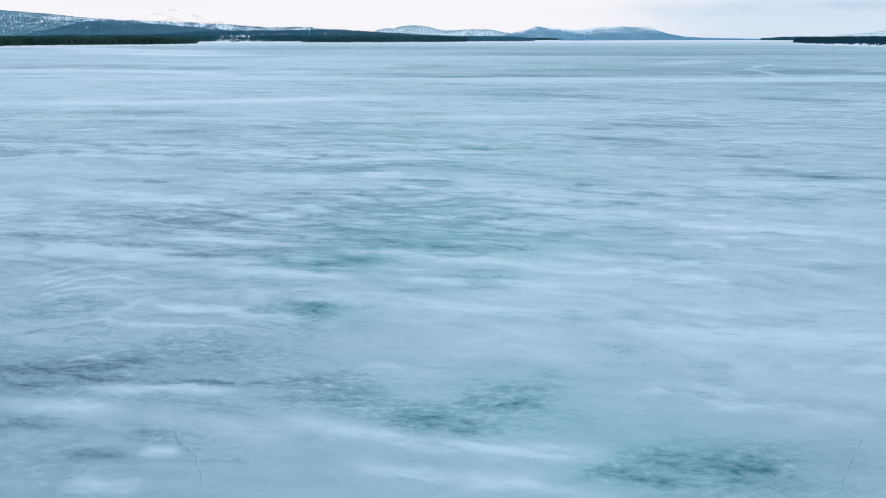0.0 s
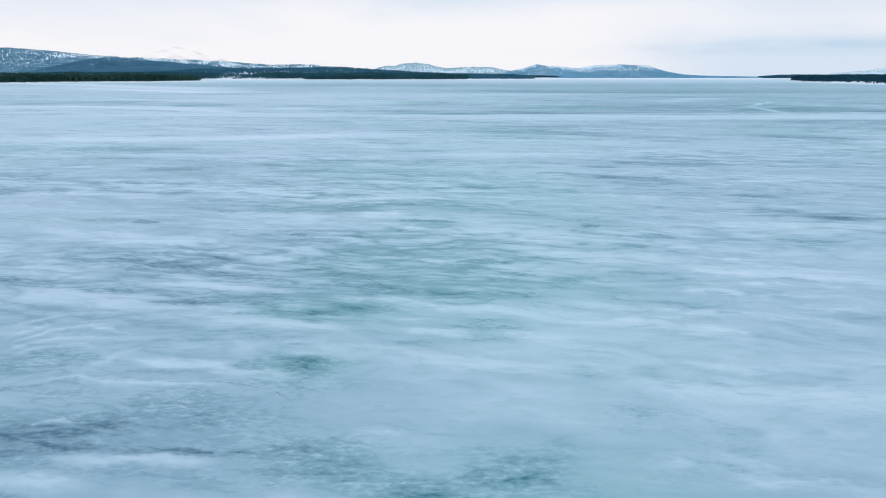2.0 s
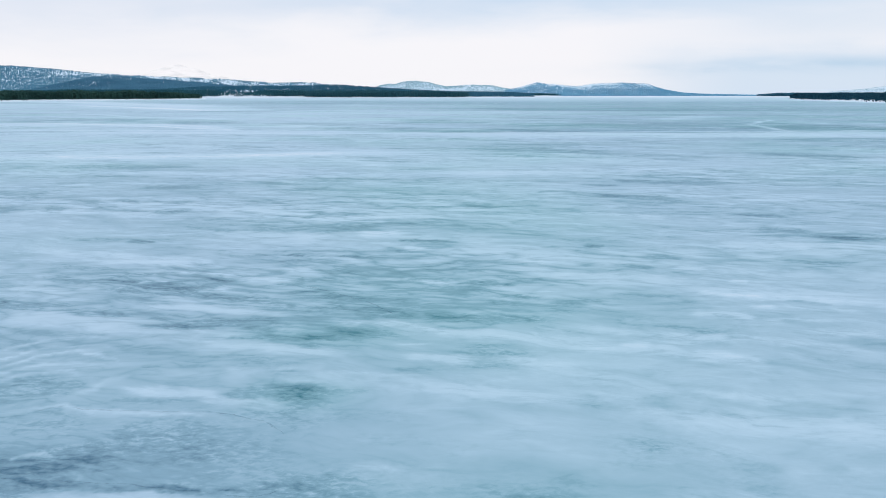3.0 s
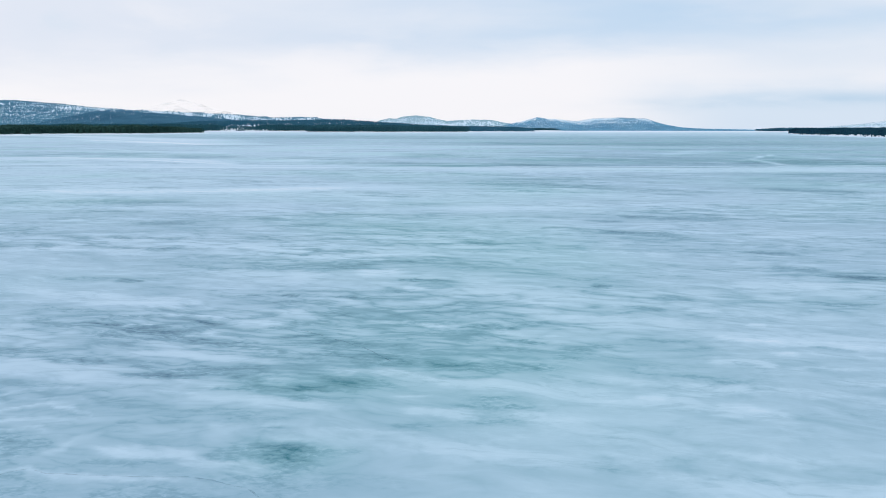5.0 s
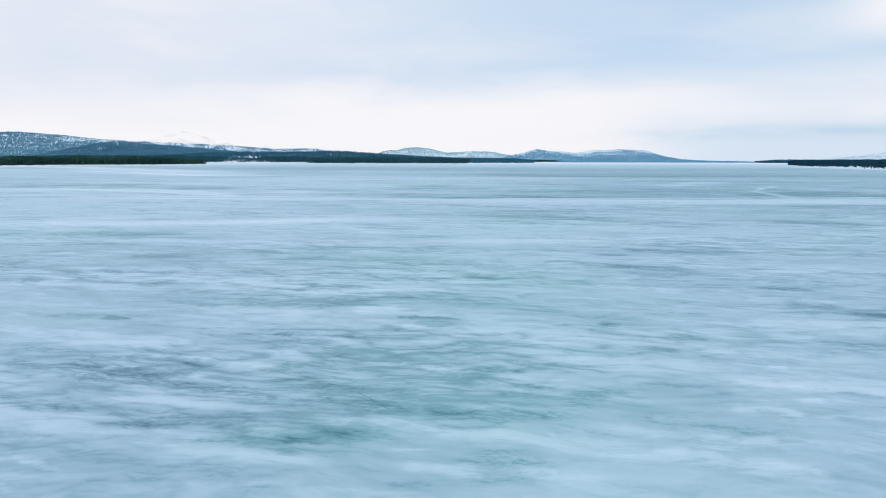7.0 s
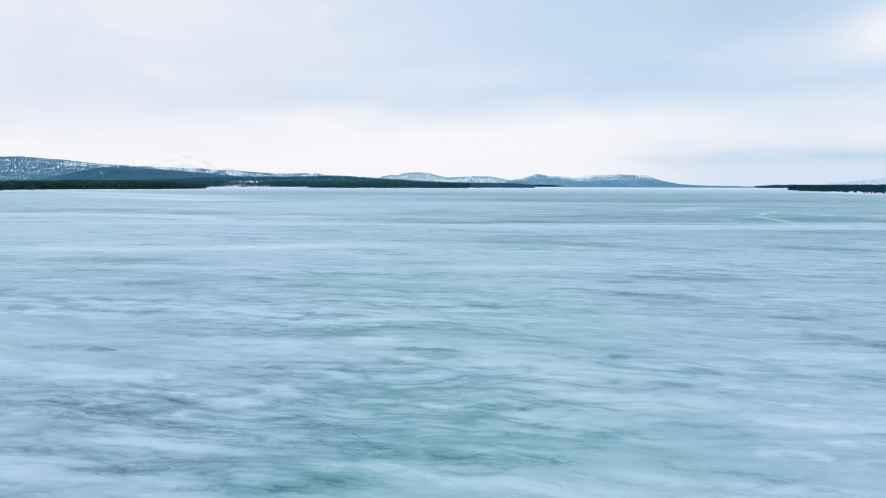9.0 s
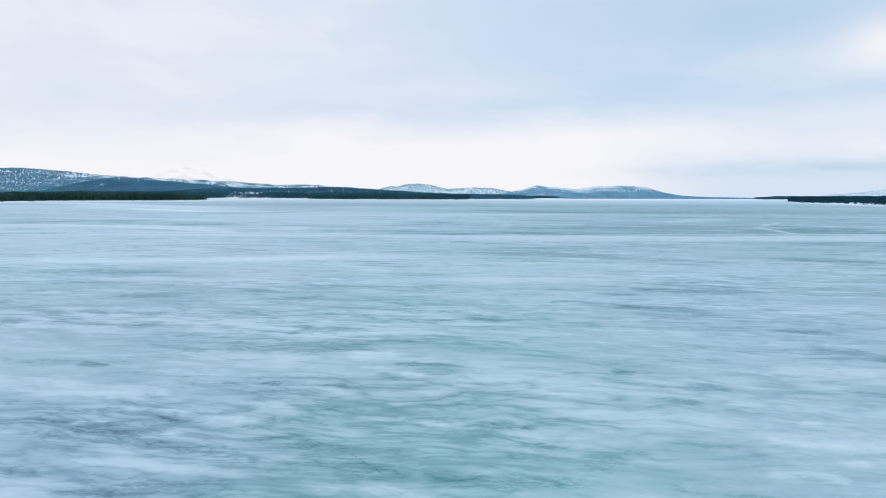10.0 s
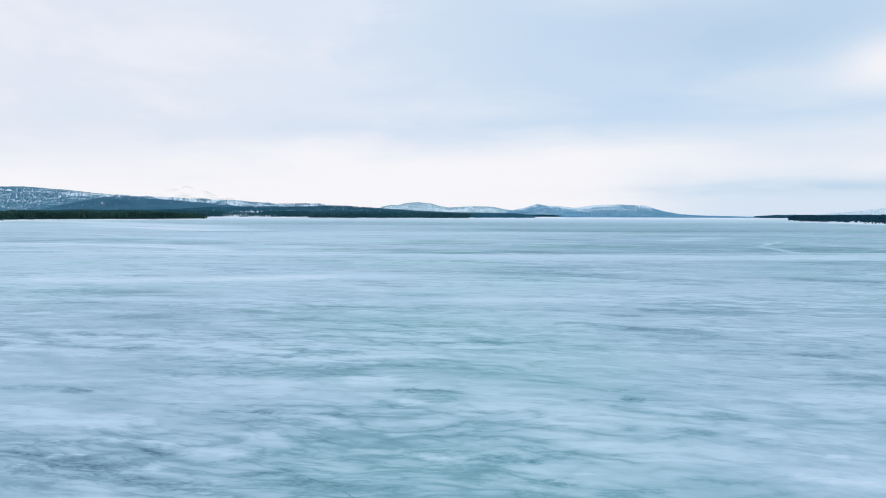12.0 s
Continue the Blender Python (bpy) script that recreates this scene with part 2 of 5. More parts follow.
def veiled_material():
    """Snow slopes left mostly see-through, imitating the veil of the cloud's lower edge."""
    mat, g = material("cloud_veiled_snow")
    at = g.node("ShaderNodeTexCoord").outputs["Object"]
    rock = g.noise(g.mapping(at, rot=(0, radians(18), 0), scale=(0.35, 0.2, 1.5)), 0.028, 5.0, 0.6)
    d = g.node("ShaderNodeBsdfDiffuse")
    g.put(d.inputs["Color"], g.mix(g.step(rock, 0.50, 0.60), rgb(0.90, 0.95, 0.97), rgb(0.26, 0.36, 0.38)))
    t = g.node("ShaderNodeBsdfTransparent")
    m = g.node("ShaderNodeMixShader")
    g.put(m.inputs[0], g.step(rock, 0.50, 0.60, 0.012, 0.075))
    g.put(m.inputs[1], t.outputs[0])
    g.put(m.inputs[2], d.outputs[0])
    g.put(g.node("ShaderNodeOutputMaterial").inputs["Surface"], m.outputs[0])
    return mat


VEILED = veiled_material()


# ---- mesh helpers ----
def arrays(name, verts, faces, mat, smooth=False):
    """A mesh object from arrays of vertices and of triangles or quads."""
    me = bpy.data.meshes.new(name)
    k = faces.shape[1]
    me.vertices.add(len(verts))
    me.vertices.foreach_set("co", np.ascontiguousarray(verts, dtype=np.float32).ravel())
    me.loops.add(faces.size)
    me.loops.foreach_set("vertex_index", np.ascontiguousarray(faces, dtype=np.int32).ravel())
    me.polygons.add(len(faces))
    me.polygons.foreach_set("loop_start", np.arange(0, faces.size, k, dtype=np.int32))
    me.polygons.foreach_set("loop_total", np.full(len(faces), k, dtype=np.int32))
    me.polygons.foreach_set("use_smooth", np.full(len(faces), smooth))
    me.update(calc_edges=True)
    me.validate()
    me.materials.append(mat)
    return new(name, me)


def grid_faces(rows, cols):
    i = np.arange(rows - 1)[:, None] * cols + np.arange(cols - 1)[None, :]
    return np.stack([i, i + 1, i + cols + 1, i + cols], -1).reshape(-1, 4)


def lumps(x, y, size, seed, octaves=4):
    """Smooth random relief in -1..1 from sums of waves."""
    rng = np.random.default_rng(seed)
    out, amp, total = np.zeros_like(x), 1.0, 0.0
    for _ in range(octaves):
        for _ in range(4):
            a, ph = rng.uniform(0, 2 * math.pi, 2)
            out += amp * np.sin((x * math.cos(a) + y * math.sin(a)) * 2 * math.pi / size * rng.uniform(0.7, 1.4) + ph)
            total += amp * 0.6
        size, amp = size * 0.5, amp * 0.55
    return out / total


# ---- the frozen lake ----
# bare ice and snow drifts: x, y, half length, half width, heading, amount of snow (minus: swept off)
NEAR_BARE = [
    (-7.67, 13.6, 1.87, 0.45, 14, -0.8), (-6.36, 14.05, 0.424, 0.32, 22, -0.6), (-8.24, 13.24, 1.17, 0.32, 12, -0.5), (-6.75, 11.72, 0.361, 0.17, -5, -0.5),
    (-4.42, 11.27, 0.441, 0.18, -12, -0.35), (-5.22, 10.66, 0.465, 0.15, -0, -0.3), (-0.426, 11.79, 0.442, 0.35, -9, -0.7), (0.349, 11.52, 0.366, 0.25, -22, -0.5),
    (0.35, 11.28, 0.246, 0.11, -9, -0.5), (0.599, 12.48, 0.298, 0.21, -15, -0.55), (1.32, 12.33, 0.395, 0.17, 9, -0.8), (1.37, 12.89, 0.798, 0.14, -0, -0.3),
    (-1.94, 12.91, 0.582, 0.3, -24, -0.4), (-1.39, 12.59, 0.584, 0.25, 8, -0.3), (2.43, 10.1, 0.316, 0.16, -9, -0.65), (2.95, 9.916, 0.423, 0.12, -16, -0.6),
]
NEAR_BARE_EAST = [
    (3.26, 10.49, 0.604, 0.23, -11, -0.5), (4.51, 10.16, 0.47, 0.27, -6, -0.5), (3.75, 10.37, 0.514, 0.34, -41, -0.3), (4.16, 16.6, 0.431, 0.19, -5, -0.4),
    (3.09, 16.57, 0.37, 0.26, -12, -0.25), (3.52, 14.81, 0.387, 0.31, -14, -0.3), (5.15, 13.94, 0.358, 0.22, -11, -0.28), (4.9, 13.17, 0.242, 0.18, -15, -0.25),
    (6.27, 13.93, 0.198, 0.23, -20, -0.25), (-6.92, 14.5, 3.64, 1.1, -5, -0.12), (-9.56, 16.9, 2.29, 0.46, 2, -0.2), (-2.93, 16.25, 0.232, 0.22, -18, -0.4),
    (1.9, 13.63, 0.374, 0.2, -20, -0.25), (-7.36, 11.71, 1.22, 0.38, -3, -0.2),
]
NEAR_SNOW = [
    (-6.33, 12.3, 0.83, 0.25, -5, 0.6), (-5.23, 12.93, 1.6, 0.19, -0, 0.35), (-4.23, 10.74, 0.17, 0.15, -0, 0.6), (-4.61, 9.787, 0.36, 0.16, -3, 0.6),
    (-5.21, 11.09, 0.376, 0.11, -14, 0.3), (-2.28, 11.66, 1.02, 0.24, -12, 0.4), (-0.633, 11.12, 0.681, 0.18, -20, 0.4), (-1.19, 10.43, 0.215, 0.19, -11, 0.35),
    (1.3, 10.75, 1.25, 0.19, -6, 0.55), (0.855, 9.926, 0.859, 0.27, -10, 0.4), (-0.27, 9.771, 0.88, 0.2, -11, 0.3), (3.18, 12.94, 1.01, 0.21, 3, 0.25),
    (5.54, 12.05, 1.1, 0.22, -14, 0.32), (7.43, 15.46, 3.27, 0.31, -9, 0.5), (-4.13, 16.66, 0.789, 0.18, -8, 0.4), (-0.476, 16.24, 0.715, 0.17, -18, 0.35),
]
FAR_LINES = [
    (-138, 361.6, 79, 6.2, -46, 0.5), (-78.4, 182.5, 42.3, 15, -3, -0.3), (-82.7, 160.5, 24.5, 3.2, -9, 0.6), (-48, 148.4, 13.4, 1.4, -39, 0.5),
    (-79.1, 147.1, 18.8, 6.5, -10, -0.4), (-67.5, 144.9, 2.52, 4.8, -27, 0.3), (-67.3, 131.9, 18.5, 1.9, -2, -0.45), (-10.2, 134.4, 11.4, 2, -9, -0.7),
    (-4.77, 143.2, 5.93, 1.8, 2, -0.5), (3.31, 131.8, 3.28, 1.9, -16, -0.6), (11.7, 140.4, 5.57, 2.9, -35, -0.45), (30.6, 129.6, 15.3, 1.5, 1, -0.45),
    (-27.8, 167, 9.16, 8, -42, -0.35), (-4.9, 185.1, 6.43, 16, 2, -0.3), (39, 161.7, 20.1, 21, -19, -0.28), (36.7, 170.7, 6.79, 2.3, -44, 0.5),
]
FAR_LINES_EAST = [
    (25.6, 178.7, 4.36, 2.9, 2, 0.4), (69.8, 179.3, 14.6, 0.8, 61, 0.9), (58.9, 148.4, 12.3, 0.9, -99, 1.0), (81.1, 150.5, 12.5, 2.2, -10, 0.5),
    (69.8, 171.6, 4.1, 7.3, 25, -0.35), (76.5, 142.1, 14.3, 7, -3, -0.6), (71.8, 158.1, 6.09, 4.2, 2, -0.45), (55.4, 105.5, 10.4, 8.2, -16, -0.28),
    (-48.7, 87.66, 7.92, 0.95, -5, -0.5), (-29.8, 85.12, 1.63, 0.7, -13, -0.5), (-13.5, 83.13, 8.66, 2.7, 14, 0.55), (-35.5, 78.45, 14.1, 1.7, 2, 0.35),
    (-25.9, 68.43, 5.08, 1.8, -11, -0.5), (-20.8, 63.17, 4.49, 0.8, -7, 0.35), (-17.7, 53.87, 1.87, 1.3, 15, -0.5), (-25.1, 60.86, 3.05, 0.59, 1, -0.4),
]
DISTANT_BARE = [
    (-12.8, 57.17, 2.09, 0.56, -24, -0.45), (-9.23, 52.63, 1.22, 0.72, 1, -0.45), (-7.26, 59, 1.81, 0.72, -5, -0.4), (-9.3, 69.43, 0.939, 1, 17, -0.4),
    (-3.47, 74.23, 3.58, 0.7, -9, -0.5), (-1.95, 66.33, 2.01, 1.4, 1, -0.5), (-3.04, 93, 3.3, 1.1, 18, -0.4), (-4.78, 79.98, 2.77, 0.68, 15, -0.4),
    (8.94, 99.3, 2.72, 1.6, 1, -0.55), (17.4, 101.1, 2.72, 2.3, -11, -0.4), (8.25, 80.92, 3.94, 0.69, -20, -0.45), (16.7, 84.37, 1.85, 1.1, 13, -0.55),
    (17.3, 73.96, 1.08, 0.41, 34, -0.6), (13.5, 57.66, 1.3, 0.93, 16, -0.7), (11.3, 59.06, 1.36, 0.75, -15, -0.4), (10.7, 54.51, 0.956, 0.73, 10, -0.6),
]
DISTANT_BARE_EAST = [
    (2.74, 57.7, 0.905, 0.6, -35, -0.55), (5.34, 54.92, 0.601, 0.57, -31, -0.45), (3.27, 51.38, 0.56, 0.75, -28, -0.45), (21.5, 74.91, 0.85, 0.94, -20, -0.6),
    (33.7, 83.15, 0.782, 0.81, -27, -0.6), (40.5, 89.28, 1.53, 0.86, 1, -0.45), (36.4, 73.67, 0.902, 0.96, -39, -0.6), (22.3, 65.07, 0.824, 0.71, -15, -0.55),
    (22.3, 61.49, 0.522, 0.57, -49, -0.55), (18.9, 58.79, 0.753, 0.76, -28, -0.5), (17, 56.02, 1.98, 1, -9, -0.4), (35.7, 77.31, 0.973, 0.83, -40, -0.45),
    (-18.7, 65.63, 1.48, 2.4, 19, -0.22), (15.6, 41.54, 0.631, 0.37, -15, -0.65), (16.4, 38.6, 0.349, 0.32, -12, -0.55), (18.1, 34.88, 2.51, 0.44, -8, -0.6),
]
MIDDLE_BARE_WEST = [
    (-14.2, 42.85, 0.476, 0.56, 1, -0.7), (-18.1, 46.58, 1.7, 0.4, -11, -0.35), (-16.3, 42.93, 0.81, 0.39, 7, -0.4), (-9.03, 37.24, 1.1, 0.4, -3, -0.65),
    (-10.1, 36.89, 0.95, 0.47, -16, -0.35), (-15.9, 35, 0.98, 0.29, -17, -0.4), (-14.2, 34.48, 1.16, 0.55, -5, -0.5), (-12.5, 34.1, 0.462, 0.47, 8, -0.8),
    (-10.7, 33.02, 0.87, 0.45, -17, -0.4), (-14.2, 31.98, 0.332, 0.36, -8, -0.4), (-10.5, 31.67, 0.604, 0.48, 0, -0.28), (-8.09, 30.06, 0.837, 0.54, -24, -0.35),
    (-12.6, 29.12, 1.15, 0.28, -12, -0.4), (-10, 28.18, 0.634, 0.22, -3, -0.55), (-7.84, 28.96, 0.527, 0.33, 22, -0.4), (-11.8, 27.21, 1.02, 0.4, -15, -0.55),
]
MIDDLE_BARE = [
    (-10.6, 27.28, 0.587, 0.36, -13, -0.5), (-9.1, 26.11, 1.14, 0.56, 0, -0.5), (-7.09, 27.31, 0.486, 0.42, -16, -0.5), (-6.89, 25.26, 0.837, 0.32, -10, -0.4),
    (-7.81, 41.23, 1.58, 0.36, -22, -0.7), (-8.51, 44.06, 0.433, 0.79, 1, -0.35), (-4.91, 42.04, 0.398, 0.89, 1, -0.4), (-7.11, 38.91, 0.275, 0.22, -33, -0.6),
    (-6.46, 37.4, 0.37, 0.39, -10, -0.55), (-5.07, 36.6, 0.323, 0.88, -11, -0.6), (-3.97, 37.5, 0.966, 0.61, 36, -0.45), (-1.88, 38.95, 0.656, 0.29, -13, -0.5),
    (-1.45, 44.63, 1.5, 0.3, -11, -0.55), (-3.51, 44.74, 1.21, 0.2, -56, -0.4), (-1.45, 49.87, 1.49, 0.51, -4, -0.4), (-0.784, 34.37, 1.02, 0.2, -6, -0.45),
]
MIDDLE_BARE_CENTRE = [
    (-0.736, 33.32, 0.749, 0.53, -4, -0.4), (-1.53, 32.23, 0.32, 0.19, 19, -0.55), (-6.19, 31.42, 1.2, 0.24, 0, -0.65), (-6.14, 32.14, 0.403, 0.2, 8, -0.45),
    (-3.35, 31.11, 0.6, 0.2, -6, -0.5), (-2.31, 31.64, 0.323, 0.27, -17, -0.45), (-5.92, 30.2, 0.751, 0.44, 17, -0.35), (-3.6, 28.6, 0.678, 0.42, -30, -0.45),
    (-0.267, 28.74, 0.282, 0.37, -15, -0.4), (-4.33, 25.75, 0.456, 0.31, 12, -0.7), (-3.39, 25.97, 0.337, 0.35, -10, -0.45), (1.82, 49.15, 0.877, 0.46, -25, -0.6),
    (1.35, 45.07, 1.07, 0.8, -16, -0.55), (2.24, 42.29, 1.13, 0.61, 10, -0.65), (5.11, 46.71, 0.924, 0.56, 1, -0.5), (1.58, 37.13, 0.36, 0.27, 1, -0.55),
]
MIDDLE_BARE_EAST = [
    (7.97, 49.97, 0.652, 0.39, -11, -0.5), (7.9, 44.83, 0.516, 0.31, 1, -0.55), (10.3, 49.38, 0.987, 0.83, -49, -0.5), (12.8, 47.14, 1.21, 0.93, -27, -0.42),
    (4.18, 33.04, 0.262, 0.21, -11, -0.55), (5.95, 33.3, 0.9, 0.4, -6, -0.18), (5.64, 32.13, 0.362, 0.28, 8, -0.5), (3.66, 30.41, 0.763, 0.35, -6, -0.5),
    (4.96, 29.61, 0.276, 0.42, -8, -0.5), (6.85, 29.34, 0.429, 0.21, -48, -0.55), (14.4, 36.91, 0.61, 0.65, -49, -0.35), (23.6, 44.89, 3.68, 0.64, -4, -0.4),
    (12.9, 30.22, 0.51, 0.47, -30, -0.85), (14.1, 30.01, 0.613, 0.32, 4, -0.55), (11.2, 28.33, 0.375, 0.21, 6, -0.5), (9.92, 27.57, 0.605, 0.42, 0, -0.32),
]
MIDDLE_SNOW = [
    (-12.7, 40.18, 0.885, 0.48, -27, 0.4), (-15.4, 40.98, 0.971, 0.49, -4, 0.45), (-16.1, 45.73, 0.454, 0.34, 14, 0.5), (-18.3, 39.34, 0.692, 0.43, -33, 0.4),
    (-14, 30.36, 4.13, 0.35, 0, 0.4), (-7.79, 28.16, 0.94, 0.28, -9, 0.4), (-9.49, 26.88, 0.4, 0.24, -9, 0.85), (-6.79, 26.01, 0.379, 0.31, -19, 0.55),
    (-9.02, 42.45, 1.42, 0.24, -18, 0.45), (-5.32, 39.07, 0.55, 0.42, -16, 0.45), (-2.43, 35.98, 0.679, 0.65, -27, 0.4), (-7.25, 35.63, 1.74, 0.85, -20, 0.35),
    (-3.54, 47.53, 3.6, 0.28, 8, 0.4), (-0.533, 32.64, 0.758, 0.15, -7, 0.6), (-5.59, 29.09, 0.458, 0.24, 0, 0.35), (-2.15, 27.55, 0.442, 0.17, -9, 0.55),
]
MIDDLE_SNOW_EAST = [
    (-1.28, 27.28, 0.268, 0.26, -14, 0.45), (-5.48, 27.39, 0.533, 0.33, -7, 0.45), (-4.93, 25.28, 0.446, 0.25, -18, 0.5), (-2.36, 26.13, 0.939, 0.35, -13, 0.4),
    (3.75, 31.03, 0.585, 0.18, -9, 0.5), (2.59, 31.3, 0.4, 0.28, -13, 0.4), (2.48, 25.8, 0.719, 0.18, -12, 0.55), (1.46, 26.06, 0.338, 0.15, -21, 0.45),
    (15.7, 33.08, 3.72, 0.99, -6, 0.45), (18.6, 47.08, 1.47, 0.36, -8, 0.5), (15.8, 45.85, 0.412, 0.45, -14, 0.45), (10.1, 28.36, 0.223, 0.15, 0, 0.5),
    (9.54, 27.05, 0.276, 0.17, -7, 0.55), (8.9, 28.88, 0.686, 0.25, -19, 0.45), (9.41, 25.37, 1.2, 0.36, -7, 0.42), (10.7, 25.98, 1.1, 0.27, -17, 0.4),
]
FORE_BARE_WEST = [
    (-9.57, 23.16, 0.563, 0.33, -12, -0.4), (-12.5, 24.34, 1.69, 0.3, -6, -0.4), (-7.51, 22.07, 0.446, 0.24, -5, -0.9), (-6.59, 21.95, 0.501, 0.23, -9, -0.6),
    (-5.77, 22.09, 0.634, 0.5, -19, -0.45), (-4.99, 20.98, 0.857, 0.11, -7, -0.65), (-4.92, 18.91, 0.584, 0.11, -7, -0.45), (-6.53, 18.88, 0.203, 0.11, -8, -0.45),
    (-8.81, 17.92, 1.08, 0.45, -3, -0.35), (-5.32, 17.64, 1.46, 0.61, -14, -0.25), (-4.88, 22.55, 0.5, 0.21, -7, -0.55), (-4.38, 24.21, 0.164, 0.31, 0, -0.65),
    (-3.18, 24.06, 0.251, 0.46, 0, -0.4), (-1.97, 23.71, 0.509, 0.4, 0, -0.45), (-1.27, 23.04, 0.427, 0.32, -6, -0.65), (-0.211, 22.82, 0.241, 0.31, 11, -0.75),
]
FORE_BARE = [
    (-3.54, 21, 0.635, 0.19, -1, -1.2), (-3.54, 21.31, 0.954, 0.51, 4, -0.5), (-2.06, 21.34, 0.52, 0.35, -4, -0.55), (-3.5, 20.46, 0.454, 0.17, -11, -0.4),
    (-3.37, 18.49, 0.35, 0.14, -2, -0.65), (-0.614, 18.68, 0.604, 0.11, 0, -0.4), (-1.81, 18.09, 0.228, 0.19, -16, -0.28), (-3.07, 17.55, 0.534, 0.19, -9, -0.75),
    (-3.04, 17.16, 0.248, 0.21, 0, -0.85), (0.341, 22.83, 0.413, 0.37, -26, -1.1), (1.46, 22.83, 0.763, 0.37, -3, -0.7), (1.14, 22.21, 0.229, 0.17, 0, -0.6),
    (2.55, 22.68, 0.348, 0.18, -18, -0.45), (0.392, 21.89, 0.53, 0.17, -2, -0.45), (1.8, 24.35, 0.75, 0.32, 0, -0.5), (3.66, 24.29, 0.368, 0.32, -12, -0.6),
]
FORE_BARE_EAST = [
    (4.35, 24.69, 0.239, 0.22, -13, -0.8), (3.24, 23.55, 0.268, 0.2, -46, -0.4), (1.09, 20.38, 0.489, 0.35, -10, -0.55), (0.7, 19.87, 0.36, 0.32, -13, -0.42),
    (1.64, 19.82, 0.352, 0.16, -5, -0.55), (1.04, 18.87, 0.499, 0.2, -6, -0.5), (4.85, 22.26, 0.478, 0.13, -49, -0.4), (3.42, 17.64, 0.25, 0.13, -8, -0.38),
    (2.93, 17.02, 0.192, 0.18, -17, -0.42), (6.06, 21.83, 0.627, 0.22, -19, -0.45), (6.88, 21.55, 0.26, 0.16, 0, -0.32), (10.6, 24.36, 0.576, 0.27, -5, -0.6),
    (7.12, 24.6, 0.172, 0.23, -18, -0.65), (10.3, 20.57, 1.08, 0.22, -2, -0.35), (4.24, 16.97, 0.237, 0.18, -28, -0.45), (0.97, 26.79, 0.344, 0.32, -16, -0.85),
]
FORE_BARE_MIDDLE = [
    (1.8, 26.76, 0.237, 0.26, -16, -0.8), (2.59, 27.55, 0.692, 0.42, -14, -0.4), (2.41, 25.18, 0.456, 0.24, -38, -0.55), (9.75, 32.82, 0.916, 0.43, -6, -0.28),
    (19.9, 36.69, 2.1, 0.4, -1, -0.45),
]
FORE_SNOW = [
    (-8.85, 21.45, 1.48, 0.31, -19, 0.25), (-5.74, 20.52, 1.04, 0.25, -15, 0.4), (-7.17, 23.76, 1.57, 0.37, -10, 0.4), (-9.78, 19.6, 1.04, 0.11, 16, 0.4),
    (-8.35, 19.74, 0.462, 0.074, -20, 0.4), (-7.62, 19.33, 0.387, 0.044, -39, 0.35), (-9.99, 19.86, 1.03, 0.11, 11, 0.3), (-4.55, 18.59, 0.317, 0.12, -18, 0.4),
    (-6, 17.36, 0.628, 0.15, -13, 0.55), (-4.32, 16.97, 0.535, 0.16, -12, 0.4), (-5, 23.27, 0.797, 0.24, -32, 0.45), (-3.12, 23.41, 0.419, 0.14, -13, 0.45),
    (-2.32, 22.36, 0.986, 0.17, -10, 0.6), (-0.678, 21.85, 0.757, 0.14, -27, 0.55), (-3.95, 21.58, 0.292, 0.21, -20, 1.3), (-3.39, 21.57, 0.221, 0.2, 0, 1.2),
]
FORE_SNOW_MIDDLE = [
    (-2.71, 20.71, 0.256, 0.12, -12, 0.7), (-3.79, 20.04, 1.08, 0.25, -11, 0.5), (-0.743, 20.49, 0.395, 0.088, -5, 0.7), (-0.476, 19.6, 0.474, 0.19, -9, 0.4),
    (-2.94, 17.92, 0.573, 0.14, -15, 0.45), (-1.74, 18.4, 0.774, 0.13, -8, 0.35), (1.55, 23.35, 1.15, 0.17, -12, 0.5), (1.24, 21.17, 1.42, 0.23, -14, 0.5),
    (0.136, 19.5, 0.17, 0.15, -10, 0.6), (2.25, 19.06, 0.458, 0.18, -13, 0.6), (3.41, 20.27, 0.292, 0.18, -6, 0.55), (1.26, 17.95, 0.33, 0.13, 7, 0.35),
    (1.07, 17.24, 0.997, 0.28, -10, 0.45), (-6.25, 21.53, 0.164, 0.11, -7, 0.6), (-5.45, 21.26, 0.16, 0.15, -7, 0.7), (-7.59, 21.95, 0.093, 0.083, 0, 0.7),
]
FORE_SNOW_EAST = [
    (9.09, 24.01, 0.265, 0.19, -16, 0.75), (10, 23.87, 0.225, 0.14, -19, 0.5), (8.2, 23.08, 0.189, 0.2, -21, 0.4), (11.3, 23.63, 0.364, 0.15, -4, 0.65),
    (7.68, 23.12, 0.464, 0.3, -14, 0.32), (9.72, 22.55, 0.792, 0.14, -4, 0.45), (6.46, 19.5, 0.429, 0.2, -21, 0.5), (5.97, 20.76, 0.908, 0.28, 6, 0.32),
    (5.2, 19.89, 0.339, 0.28, -14, 0.28), (10.6, 21.39, 1.39, 0.28, -2, 0.4), (5.66, 17.23, 0.372, 0.2, -14, 0.45), (6.81, 16.95, 0.182, 0.14, -10, 0.45),
    (4.96, 16.94, 0.186, 0.12, -10, 0.55),
]
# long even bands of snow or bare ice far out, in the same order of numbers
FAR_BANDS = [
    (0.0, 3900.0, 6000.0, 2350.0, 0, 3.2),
    (24.4, 467.6, 246, 2.4e+02, -13, -0.32), (-9.17, 266.6, 67, 20, -1, 0.25), (-28, 128.2, 29, 2.4, -2, 0.75), (39.3, 122, 38.3, 7.9, 3, 0.65),
    (4.52, 63.3, 4.89, 1.5, 1, 0.5),
]
